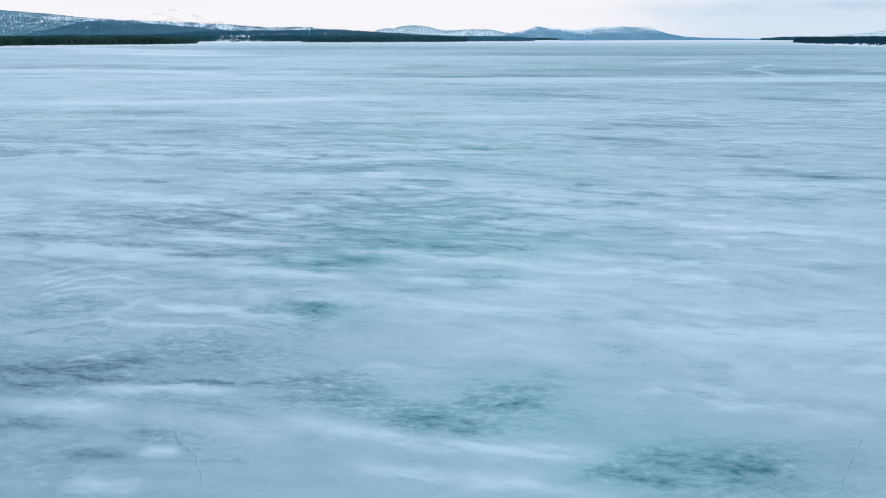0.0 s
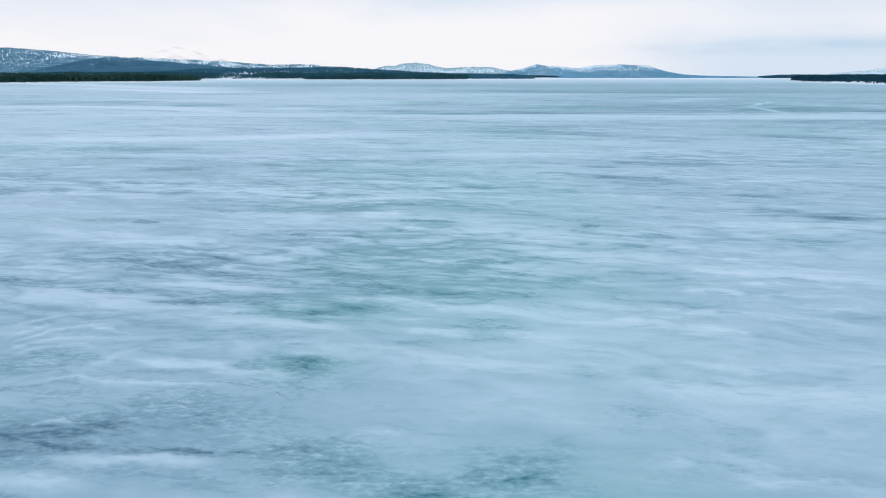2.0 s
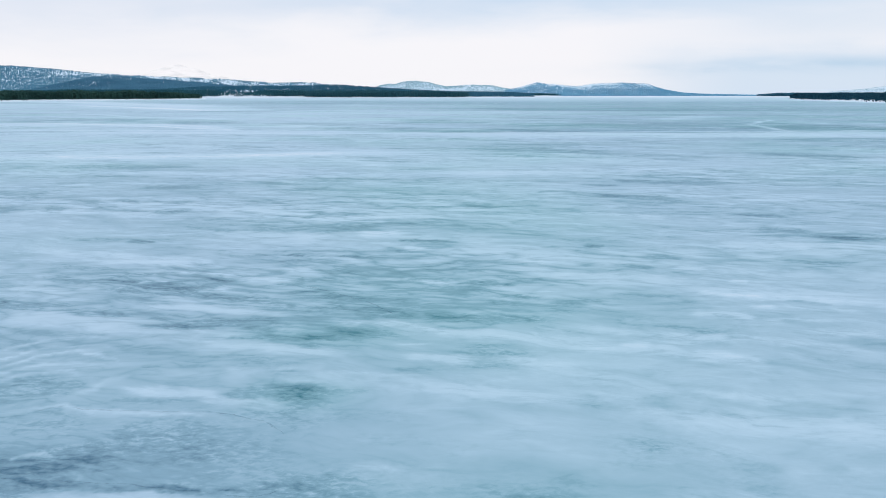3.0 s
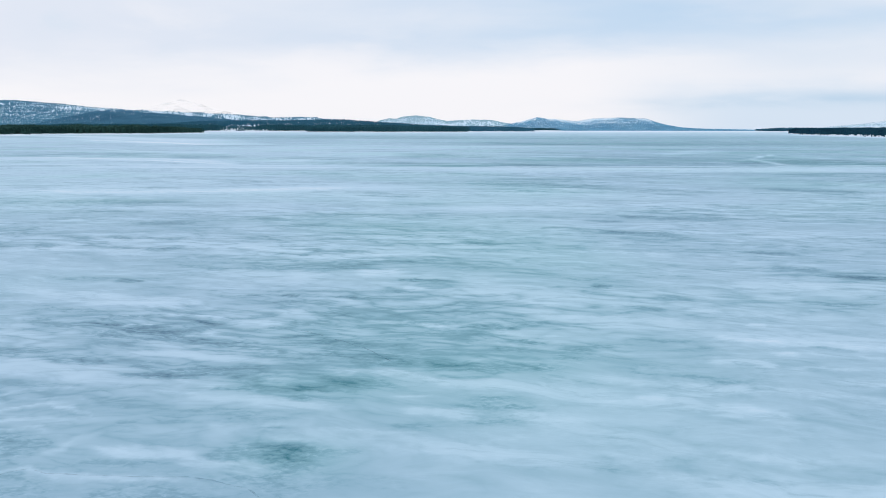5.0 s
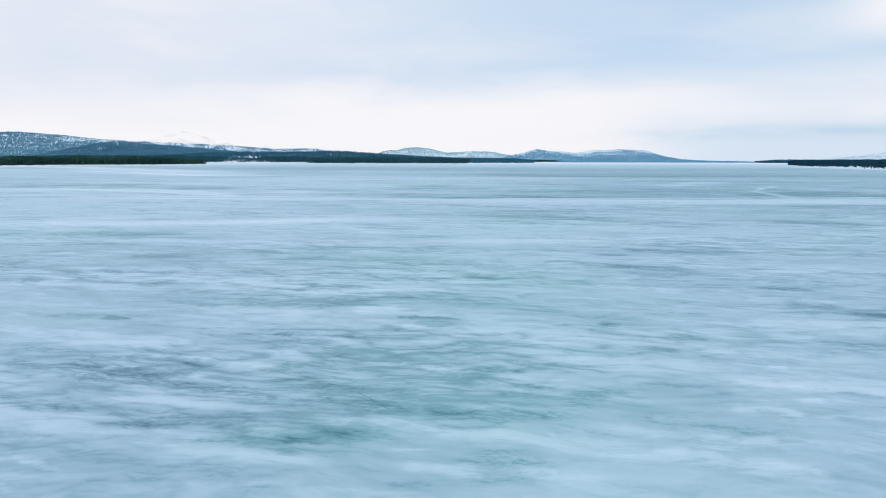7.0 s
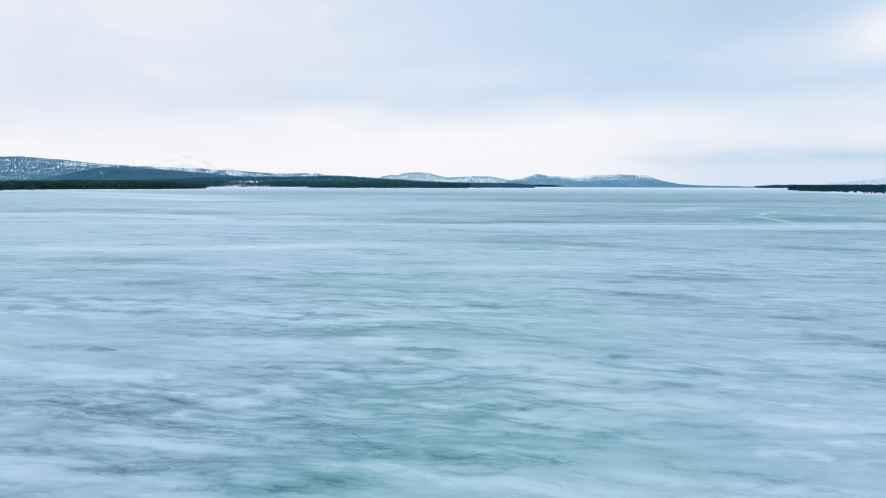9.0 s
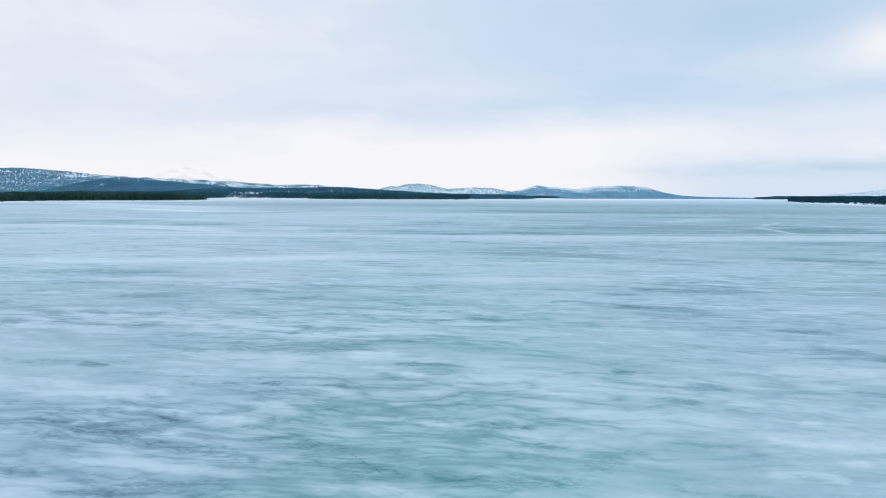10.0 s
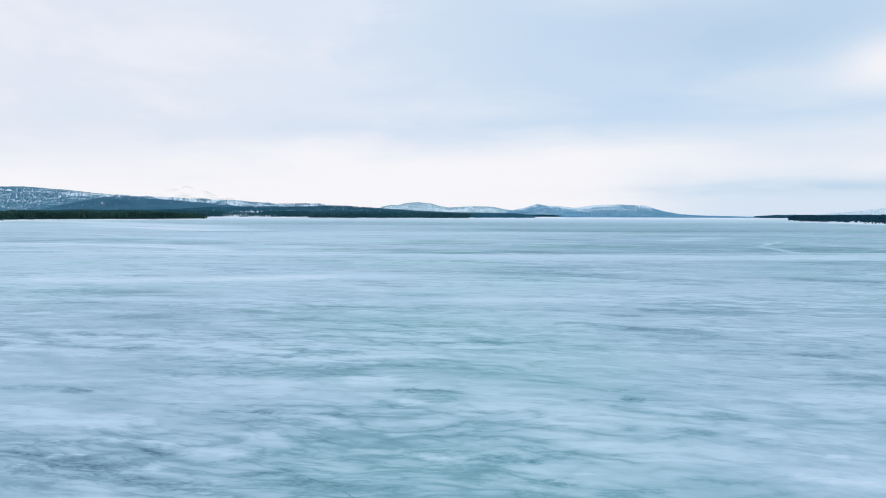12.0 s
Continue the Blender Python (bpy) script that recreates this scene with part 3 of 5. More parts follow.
# wide sheets with more or less snow on them
SHEETS = [
    (60.0, 150.0, 60.0, 60.0, 0, -0.16), (10.0, 150.0, 40.0, 60.0, 0, -0.10),
    (8.0, 16.0, 7.0, 6.0, 0, 0.20), (4.4, 10.4, 2.6, 0.9, 0, -0.22), (-7.0, 12.5, 4.0, 3.5, 0, -0.22), (13.0, 27.0, 8.0, 7.0, 0, 0.12),
    (-6.0, 24.0, 6.0, 5.0, 0, -0.20), (-75.0, 150.0, 62.0, 62.0, 0, 0.36), (-190.0, 400.0, 170.0, 150.0, 0, 0.48),
    (-20.0, 300.0, 60.0, 120.0, 0, 0.28), (-6.85, 13.85, 0.8, 0.36, -4, -0.85), (-7.9, 13.55, 0.6, 0.25, -4, -0.5), (-6.1, 17.34, 0.7, 0.3, -4, 0.25), (-5.45, 13.0, 1.3, 0.18, -4, 0.3),
    (-8.8, 17.4, 0.9, 0.5, 0, -0.2),
]
# where the ice shows green or, with minus, slate blue: x, y, half length, half width, heading, amount
TINTS = [
    (-2.9, 17.1, 1.2, 0.9, 0, 1.6), (-3.1, 21.2, 2.2, 0.9, 0, 1.0), (1.2, 22.8, 2.2, 0.9, 0, 1.0),
    (0.4, 11.8, 3.4, 2.2, 0, 1.0), (-1.0, 21.5, 4.0, 2.5, 0, 0.5),
    (0.0, 24.0, 7.0, 14.0, 0, 0.56), (0.5, 60.0, 12.0, 34.0, 0, 0.55), (14.0, 28.0, 7.5, 22.0, 0, -0.8), (-15.0, 30.0, 9.0, 20.0, 0, -0.7),
    (40.0, 90.0, 22.0, 60.0, 0, -0.6), (-40.0, 90.0, 22.0, 60.0, 0, -0.6), (-150.0, 350.0, 120.0, 250.0, 0, -0.6), (-7.5, 13.0, 4.0, 3.0, 0, -0.4), (3.0, 10.2, 2.5, 1.6, 0, 1.0),
]


# curved rims of drifted snow and lines between the sheets: points, width as a share of the distance, amount
SEAMS = [
    (((-10.16, 18.54), (-9.76, 19.02), (-9.35, 19.57), (-8.83, 19.92), (-8.08, 19.79), (-7.23, 19.01)), 0.0065, 0.38),
    (((-10.49, 19.15), (-10.02, 19.53), (-9.61, 20.11), (-9.05, 20.43), (-8.3, 20.34), (-7.42, 19.88)), 0.0065, 0.38),
    (((-9.91, 18.08), (-9.42, 18.62), (-8.96, 19.02), (-8.37, 19.18), (-7.8, 18.93)), 0.0065, 0.38),
    (((-9.6, 17.75), (-9.1, 18.2), (-8.7, 18.5), (-8.25, 18.6), (-7.8, 18.35)), 0.0065, 0.38),
    (((-10.9, 19.8), (-10.3, 20.2), (-9.8, 20.75), (-9.2, 21.05), (-8.4, 20.95), (-7.4, 20.4)), 0.0065, 0.38),
    (((-8.69, 15.76), (-8.35, 16.17), (-7.88, 16.38), (-7.48, 16.63), (-6.92, 16.29), (-6.21, 16.22), (-4.13, 16.1)), 0.007, 0.42),
    (((-7.58, 17.09), (-7.24, 17.43), (-7.18, 17.89), (-6.93, 18.22)), 0.009, 0.28),
    (((-7.3, 13.85), (-7.18, 14.19), (-6.8, 14.42), (-6.32, 14.26)), 0.007, 0.7),
    (((-5.95, 13.43), (-5.87, 13.68), (-5.7, 13.96)), 0.010, 0.5),
    (((-5.72, 13.32), (-4.5, 13.28), (-3.36, 13.16), (-2.93, 13.32)), 0.008, -0.3),
    (((-218, 464.4), (-190.9, 436.3), (-166, 405.6), (-130.6, 363), (-114.4, 341.6), (-92.1, 311), (-81.5, 300.3)), 0.028, 1.5),
    (((-98, 305.5), (-85.9, 290.2), (-71.5, 285.5), (-63.6, 295.2), (-54, 311.1)), 0.025, -0.35),
    (((-120, 141), (-77, 138.0), (-22, 135.0), (21, 130.5), (76, 135.7), (120, 139)), 0.010, 0.7),
    (((-10, 124), (5, 122.5), (40, 121.0), (76, 123.0), (110, 126)), 0.035, 0.15),
    (((-15, 318), (21, 314), (60, 310), (115, 311), (150, 312)), 0.02, -0.5),
    (((-111.9, 189.4), (-98.2, 193.7), (-74.3, 181.7), (-55.6, 174.6), (-35.7, 161.8)), 0.13, -0.20),
    (((-254.1, 584.2), (-194.6, 514.4), (-147.9, 459.6), (-112.8, 436.5), (-76, 436.6), (-47.8, 459.9)), 0.22, -0.20),
    (((-38.6, 78.2), (-34, 78.6), (-29, 79.6), (-20.2, 81), (-13, 83.6), (-8.6, 85.5)), 0.028, 0.35),
    (((-440, 650), (-381, 683), (-391, 758), (-395, 827), (-350, 874), (-325, 953), (-316, 1077), (-290, 1250)), 0.045, 2.2),
    (((-490, 1400), (-460, 1510), (-320, 1690), (-200, 1690), (-150, 1400), (-80, 1355), (-20, 1380), (48, 1500), (200, 2100)), 0.05, 1.4),
    (((430, 1080), (357, 808), (335, 691), (310, 573), (286, 470), (260, 390)), 0.05, 1.3),
    (((-98.4, 171.1), (-93.7, 171.1), (-85.7, 169.4), (-81.5, 170.4), (-70.7, 164.7), (-60.4, 158.8), (-51.4, 152), (-41.5, 143.5), (-34.8, 136.9), (-31.3, 133.8)), 0.016, 0.95),
    (((-119.5, 259.8), (-114.2, 256), (-96.6, 235.3), (-79.2, 215.1), (-64, 207.5), (-52, 202.7)), 0.016, 0.6),
    (((-79.6, 138.9), (-75.1, 137.8), (-66.9, 134.7), (-60.8, 133.7)), 0.014, -0.35),
]

# wide worn places, in the order of numbers of the sheets
WORN = [
    (-2.03, 12.8, 0.897, 0.873, -0.287, -0.18), (-0.264, 11.7, 1.06, 0.587, -7.65, -0.22), (1.17, 12.5, 1.02, 0.806, -0.282, -0.20), (2.7, 10.1, 0.783, 0.378, -11.3, -0.08),
    (4.13, 10.1, 0.957, 0.769, -14.1, -0.18), (-6.98, 13.5, 1.38, 0.697, -0.311, -0.32), (3.78, 14.7, 1.01, 0.652, -0.312, -0.11), (4.95, 13.5, 0.52, 0.66, -0.276, -0.10),
    (-4.99, 14.7, 1.13, 1.11, -0.331, -0.12), (-6.73, 11.6, 0.435, 0.196, -0.263, -0.24), (-5.35, 10.7, 0.593, 0.418, -0.242, -0.14), (1.27, 22.8, 1.85, 0.893, -8.72, -0.16),
    (-2.83, 21.3, 1.55, 0.874, -9.14, -0.16), (-2.91, 17.2, 0.65, 0.493, -0.397, -0.24),
]

# long streamers of snow, or (minus) swept lines: x, y at both ends, bow, half width, amount
NEAR_STREAMERS = [
    (-12.19, 25.42, -3.797, 22.98, -0.136, 0.4801, 0.2592), (-3.787, 22.91, 4.139, 20.17, 0.1764, 0.5389, 0.2592), (-12.98, 22.41, -2.091, 19.46, 0.612, 0.6333, 0.2419), (-6.526, 17.56, -4.391, 16.92, 0.05125, 0.2592, 0.3456),
    (-4.893, 16.88, -3.044, 16.5, 0.01012, 0.2396, 0.3024), (-5.467, 19.05, 2.222, 16.72, 0.04556, 0.3768, 0.2419), (-0.936, 19.6, 0.659, 19.24, -0.03887, 0.2456, 0.3456), (1.088, 19.19, 3.035, 18.8, 0.0211, 0.2975, 0.3456),
    (3.105, 20.29, 6.016, 19.39, 0.1937, 0.3339, 0.2592), (7.493, 25.87, 13.63, 23.64, 0.4245, 0.3778, 0.3456), (5.727, 19.4, 7.389, 19.19, -1.791e-06, 0.254, 0.3456), (3.211, 16.61, 9.057, 15.17, -0.4362, 0.3876, 0.311),
    (-2.834, 11.93, 2.734, 10.57, -0.2549, 0.2656, 0.311), (-1.523, 10.42, 2.274, 9.543, -0.07901, 0.2031, 0.2765),
]
NEAR_STREAMERS_SIDES = [
    (-7.817, 12.5, -5.17, 11.94, 0.06745, 0.3306, 0.3629), (-6.529, 12.88, -3.6, 12.75, 0.1984, 0.2223, 0.216), (-5.279, 11.98, -2.298, 11.03, 0.1091, 0.3105, 0.2246), (3.043, 12.83, 5.325, 12.82, 0.1169, 0.3056, 0.1728),
    (4.199, 12.38, 7.173, 11.68, 0.1159, 0.2559, 0.2246), (5.376, 17.16, 6.601, 16.62, 0.09521, 0.2016, 0.3024), (-4.623, 10.73, -3.926, 10.68, 0.03923, 0.135, 0.432), (-5.249, 9.87, -4.161, 9.707, 0.03351, 0.1765, 0.3888),
    (-5.674, 13.26, -2.674, 13.1, 0.03652, 0.07672, -0.38), (-2.877, 13.1, -1.502, 13.54, 0.1589, 0.1781, -0.25), (-14.36, 24.96, -8.387, 23.02, -0.06933, 0.4058, -0.28), (-1.544, 13.96, -0.576, 13.9, 0.02449, 0.1348, 0.2592),
    (-9.373, 15.74, -7.173, 16.53, -0.002249, 0.2315, -0.2), (7.383, 13.8, 8.593, 13.69, 0.01859, 0.1839, 0.2592),
]
MIDDLE_STREAMERS = [
    (-6.166, 39.86, -0.221, 41.26, 0.2163, 0.6902, 0.52), (-6.738, 35.5, -4.653, 35.64, -0.05832, 0.5212, 0.494), (-3.743, 35.9, -1.64, 36.45, 0.02952, 0.5363, 0.455), (1.843, 30.9, 4.917, 30.09, -0.006254, 0.3734, 0.455),
    (-2.467, 27.6, 1.05, 26.61, -0.04798, 0.2862, 0.455), (-4.919, 48.58, 3.701, 45.39, 0.2983, 0.5268, -0.45), (5.528, 50.74, 8.353, 51.31, 0.5411, 0.5717, -0.5), (-5.104, 37.12, -0.725, 38.93, 0.4944, 0.4546, -0.35),
    (-8.115, 41.75, -6.168, 40.7, -0.03915, 0.3946, -0.5), (-2.002, 34.53, 0.264, 34.3, -0.0005945, 0.3001, -0.55), (-22.48, 42.78, -13.77, 41.53, 0.1064, 0.6114, 0.39), (-19.17, 47.03, -14.15, 46.15, -0.08642, 0.4899, -0.35),
    (-10.38, 43.44, -6.223, 41.05, -0.000329, 0.4236, 0.585), (-34.26, 85, -20.29, 80.59, -1.178, 2.36, -0.2),
]
MIDDLE_STREAMERS_SIDES = [
    (-16.78, 32.52, -7.011, 29.33, 0.1732, 0.5234, 0.455), (7.838, 25.47, 12.11, 24.42, 0.0555, 0.2618, 0.52), (6.795, 23.27, 8.461, 23.02, 0.02593, 0.2691, 0.364), (5.841, 19.96, 6.722, 19.37, 0.05699, 0.2254, 0.364),
    (4.216, 20.44, 5.841, 19.96, 0.02231, 0.194, 0.364), (8.694, 23.96, 9.408, 23.86, -0.0003492, 0.147, 0.65), (3.02, 21.92, 9.89, 20.38, -0.09385, 0.3051, 0.286), (31.51, 83.34, 41.81, 78.44, -0.1948, 1.749, -0.35),
    (13.76, 56.27, 20.36, 55.65, 0.9967, 0.8008, -0.35), (8.601, 48.92, 13.88, 47.97, 0.7472, 0.6584, -0.4), (14.13, 41.52, 17.36, 41.37, -0.1097, 0.4201, -0.4), (15.21, 35.49, 17.93, 35, -0.1525, 0.4202, -0.4),
    (6.262, 42.39, 11.16, 40.81, 0.04843, 0.554, 0.39), (6.501, 33.98, 7.994, 29.92, 0.3976, 0.5237, -0.12),
]
SWEPT_LINES = [
    (-13.32, 34.34, -11.87, 34.02, 0.0596, 0.286, -0.5), (-7.187, 31.47, -4.765, 31.37, -0.0729, 0.176, -0.5), (-9.736, 32.52, -8.353, 32.24, 0.0642, 0.239, -0.3), (-3.797, 31.18, -3.062, 30.99, -0.0355, 0.202, -0.7),
    (-1.895, 34.35, 0.589, 34.04, 0.256, 0.218, -0.55), (-2.49, 32.56, -1.225, 32.27, 0.000271, 0.299, -0.45), (0.546, 26.87, 2.314, 26.63, 0.135, 0.272, -0.4), (2.282, 25.35, 3.108, 24.99, 0.000245, 0.114, -0.4),
    (-4.699, 25.7, -3.47, 25.4, 0.147, 0.204, -0.4), (-7.696, 25.24, -5.014, 24.75, -0.0337, 0.312, -0.28), (-9.722, 26.61, -8.381, 26.36, 0.12, 0.244, -0.4), (-7.9, 27.56, -6.628, 27.2, 0.0407, 0.204, -0.35),
    (5.538, 33.3, 6.476, 33.15, 0.077, 0.329, -0.5), (7.491, 31.34, 8.991, 30.83, 0.0434, 0.427, -0.28),
]
MIXED_LINES = [
    (6.614, 29.57, 7.404, 29.12, 0.0592, 0.242, -0.35), (7.818, 28.58, 8.795, 27.73, -0.0267, 0.221, -0.25), (4.65, 25.15, 7.415, 25, 0.198, 0.28, -0.3), (-12.71, 29.84, -8.909, 29.36, 0.465, 0.335, 0.364),
    (-9.926, 27.02, -9.049, 26.93, -0.00036, 0.203, 0.52), (-9.197, 28.57, -7.049, 28.02, 0.0233, 0.168, 0.455), (-6.392, 27.34, -5.106, 27.31, 0.0238, 0.197, 0.52), (-7.717, 25.75, -6.646, 26.05, 0.0217, 0.263, 0.39),
    (-4.051, 36.07, -2.033, 36.4, 0.0496, 0.5, 0.364), (-1.615, 32.88, -0.703, 32.66, 0.0365, 0.231, 0.52), (0.888, 32.01, 2.435, 31.75, 0.0721, 0.216, 0.455), (2.617, 30.36, 4.181, 30.01, -0.0189, 0.188, 0.52),
    (-0.706, 27.08, 0.131, 26.82, 0.000272, 0.183, 0.52), (0.638, 25.69, 3.24, 24.39, -0.237, 0.217, 0.39),
]
MIXED_LINES_EAST = [
    (3.028, 28.2, 7.596, 27.23, 0.227, 0.364, 0.364), (8.177, 29.13, 9.247, 28.76, 0.0298, 0.239, 0.455), (7.913, 25.42, 9.627, 24.99, 0.0366, 0.211, 0.494), (9.315, 27.3, 9.836, 26.94, 0.0505, 0.207, 0.52),
    (10.71, 33.14, 14.62, 32.96, -0.295, 0.854, 0.286), (-2.531, 30.41, -0.156, 30.07, -0.00696, 0.312, 0.286), (-15.58, 34.93, -10.26, 34.39, 0.153, 0.402, -0.2), (14.13, 37.71, 16.22, 36.9, 0.0477, 0.601, -0.25),
    (-4.402, 28.37, -2.777, 28.5, 0.0587, 0.323, -0.25), (-17.51, 43.38, -13.46, 42.85, -0.161, 0.495, -0.35), (-9.159, 43.87, -6.238, 40.72, 1.43, 0.489, -0.35), (-2.793, 45.67, 2.906, 45.44, -0.887, 0.415, -0.35),
    (1.74, 43.76, 5.516, 44.81, 0.464, 0.419, -0.3), (-19.64, 42.13, -15.18, 45.94, 1.86, 0.576, 0.325),
]
FAR_STREAMERS = [
    (-383.4, 747.5, -88.49, 343.2, 13, 22, 1.125), (-89.74, 166.5, -37.25, 141.3, 11.2, 3, 1), (-150.1, 390.2, -70, 314.4, -8.62, 16.2, 0.75), (-30.23, 148.6, -24.11, 168.4, 1.64, 4.21, 0.4375),
    (-43.97, 81.56, -8.421, 85.71, -3.28, 2.38, 0.6875), (-7.235, 70.37, -4.584, 70.93, -0.205, 0.715, 0.5625), (-30.7, 70.59, -21.57, 68.99, -0.045, 2.02, -0.22), (-7.276, 74.96, -2.195, 74.05, -0.544, 1.06, -0.3),
    (-9.109, 134.8, 25.88, 133, -0.0495, 2.49, -0.6), (51.55, 146.9, 84.19, 153.8, 2.77, 5.51, -0.6), (3.041, 94.31, 17.02, 93.12, -1.72, 5.18, -0.25), (19.48, 76.98, 22.98, 77.1, -0.000432, 0.908, -0.4),
    (31.67, 84.35, 40.38, 77.69, 0.565, 2.94, -0.28), (20.83, 66.78, 23.7, 64.08, 0.126, 0.866, -0.35),
]
FAR_STREAMERS_EAST = [
    (11.88, 58.3, 14.88, 58.07, -0.456, 0.626, -0.5), (9.541, 54.81, 11.64, 55.13, 0.13, 0.557, -0.4), (14.32, 52.39, 15.6, 51.95, -0.028, 0.504, -0.4), (7.737, 51.3, 12.59, 48.82, -0.361, 0.441, -0.3),
    (-54.41, 163.1, -40.66, 170.3, 10.4, 14.4, -0.3), (-97.14, 179.7, -72.72, 174.5, 28.5, 13.2, -0.3), (15.43, 367.5, 53.72, 309.2, -3.18, 15, -0.4), (51.18, 191.9, 75.33, 232.8, -1.21, 6.2, 0.4),
    (11.33, 83.6, 17.89, 83.84, 0.000166, 1.06, 0.3), (11.87, 87.24, 18.15, 80.55, 0.794, 1.47, -0.3), (-12.52, 57.37, -7.382, 56.32, 0.203, 0.452, 0.35), (-26.88, 54.99, -16.68, 54.97, 1.02, 0.624, 0.2),
]

# where the surface is crumpled rime, in the order of numbers of the sheets
CRUMPLED = [
    (-2.03, 12.8, 0.897, 0.873, -0.287, 0.7), (-0.264, 11.7, 1.06, 0.587, -7.65, 0.7), (1.17, 12.5, 1.02, 0.806, -0.282, 0.9), (2.7, 10.1, 0.783, 0.378, -11.3, 0.9),
    (4.13, 10.1, 0.957, 0.769, -14.1, 1), (-6.98, 13.5, 1.38, 0.697, -0.311, 0.25), (3.78, 14.7, 1.01, 0.652, -0.312, 0.9), (4.95, 13.5, 0.52, 0.66, -0.276, 0.8),
    (-4.99, 14.7, 1.13, 1.11, -0.331, 0.25), (-2.88, 17, 0.772, 0.678, -0.408, 0.6), (1.24, 19.4, 1.3, 1.11, -0.44, 0.7), (6.35, 13.7, 0.369, 0.392, -0.311, 0.5),
    (7.19, 12.4, 0.375, 0.436, -0.306, 0.5), (3.86, 17, 0.832, 0.673, -0.379, 0.6),
]


def seams(x, y, rows):
    """Thin lines over the sheet, each given by its points from west to east."""
    out = np.zeros_like(x)
    side, deep = x / y, np.log(y)
    for points, width, amount in rows:
        p = np.array(points)
        a, d = p[:, 0] / p[:, 1], np.log(p[:, 1])
        v = (deep - np.interp(side, a, d)) / width
        ends = np.clip(np.minimum(side - a[0], a[-1] - side) / (0.2 * (a[-1] - a[0])), 0, 1)
        out += amount * ends * np.exp(-np.minimum(v * v, 40))
    return out


def streamers(x, y, rows):
    """Long bowed streaks that thin out towards their ends."""
    out = np.zeros_like(x)
    line = np.maximum.accumulate(y.mean(axis=1))
    for x0, y0, x1, y1, bow, width, amount in rows:
        size = math.hypot(x1 - x0, y1 - y0)
        c, s = (x1 - x0) / size, (y1 - y0) / size
        reach = abs(bow) + 4 * width + 0.03 * y0
        i, j = np.searchsorted(line, (min(y0, y1) - reach, max(y0, y1) + reach))
        px, py = x[i:j] - x0, y[i:j] - y0
        u = (px * c + py * s) / size
        v = (py * c - px * s - 4 * bow * u * (1 - u)) / width
        ends = np.clip(np.minimum(u + 0.08, 1.08 - u) / 0.3, 0, 1)
        out[i:j] += amount * ends * ends * (3 - 2 * ends) * np.exp(-np.minimum(np.abs(v) ** 2.2, 40))
    return out


def humps(x, y, rows, edge=2.0, slim=1.0):
    """Soft long humps added up over a sheet whose rows run along x."""
    out = np.zeros_like(x)
    line = np.maximum.accumulate(y.mean(axis=1))
    for cx, cy, length, width, heading, amount in rows:
        c, s = math.cos(radians(heading)), math.sin(radians(heading))
        reach = 2.2 * length * abs(s) + 3.4 * width + 0.02 * cy
        i, j = np.searchsorted(line, (cy - reach, cy + reach))
        px, py = x[i:j] - cx, y[i:j] - cy
        u, v = (px * c + py * s) / (length * 1.05 / slim), (py * c - px * s) / (width * 1.05 * slim)
        if slim < 1:
            amount = max(amount, -0.62)
        if 0 < amount and length < 3 * width and cy < 40:
            amount *= 0.7
        out[i:j] += amount * np.exp(-np.minimum(np.abs(u) ** 3 + np.abs(v) ** edge, 40))
    return out


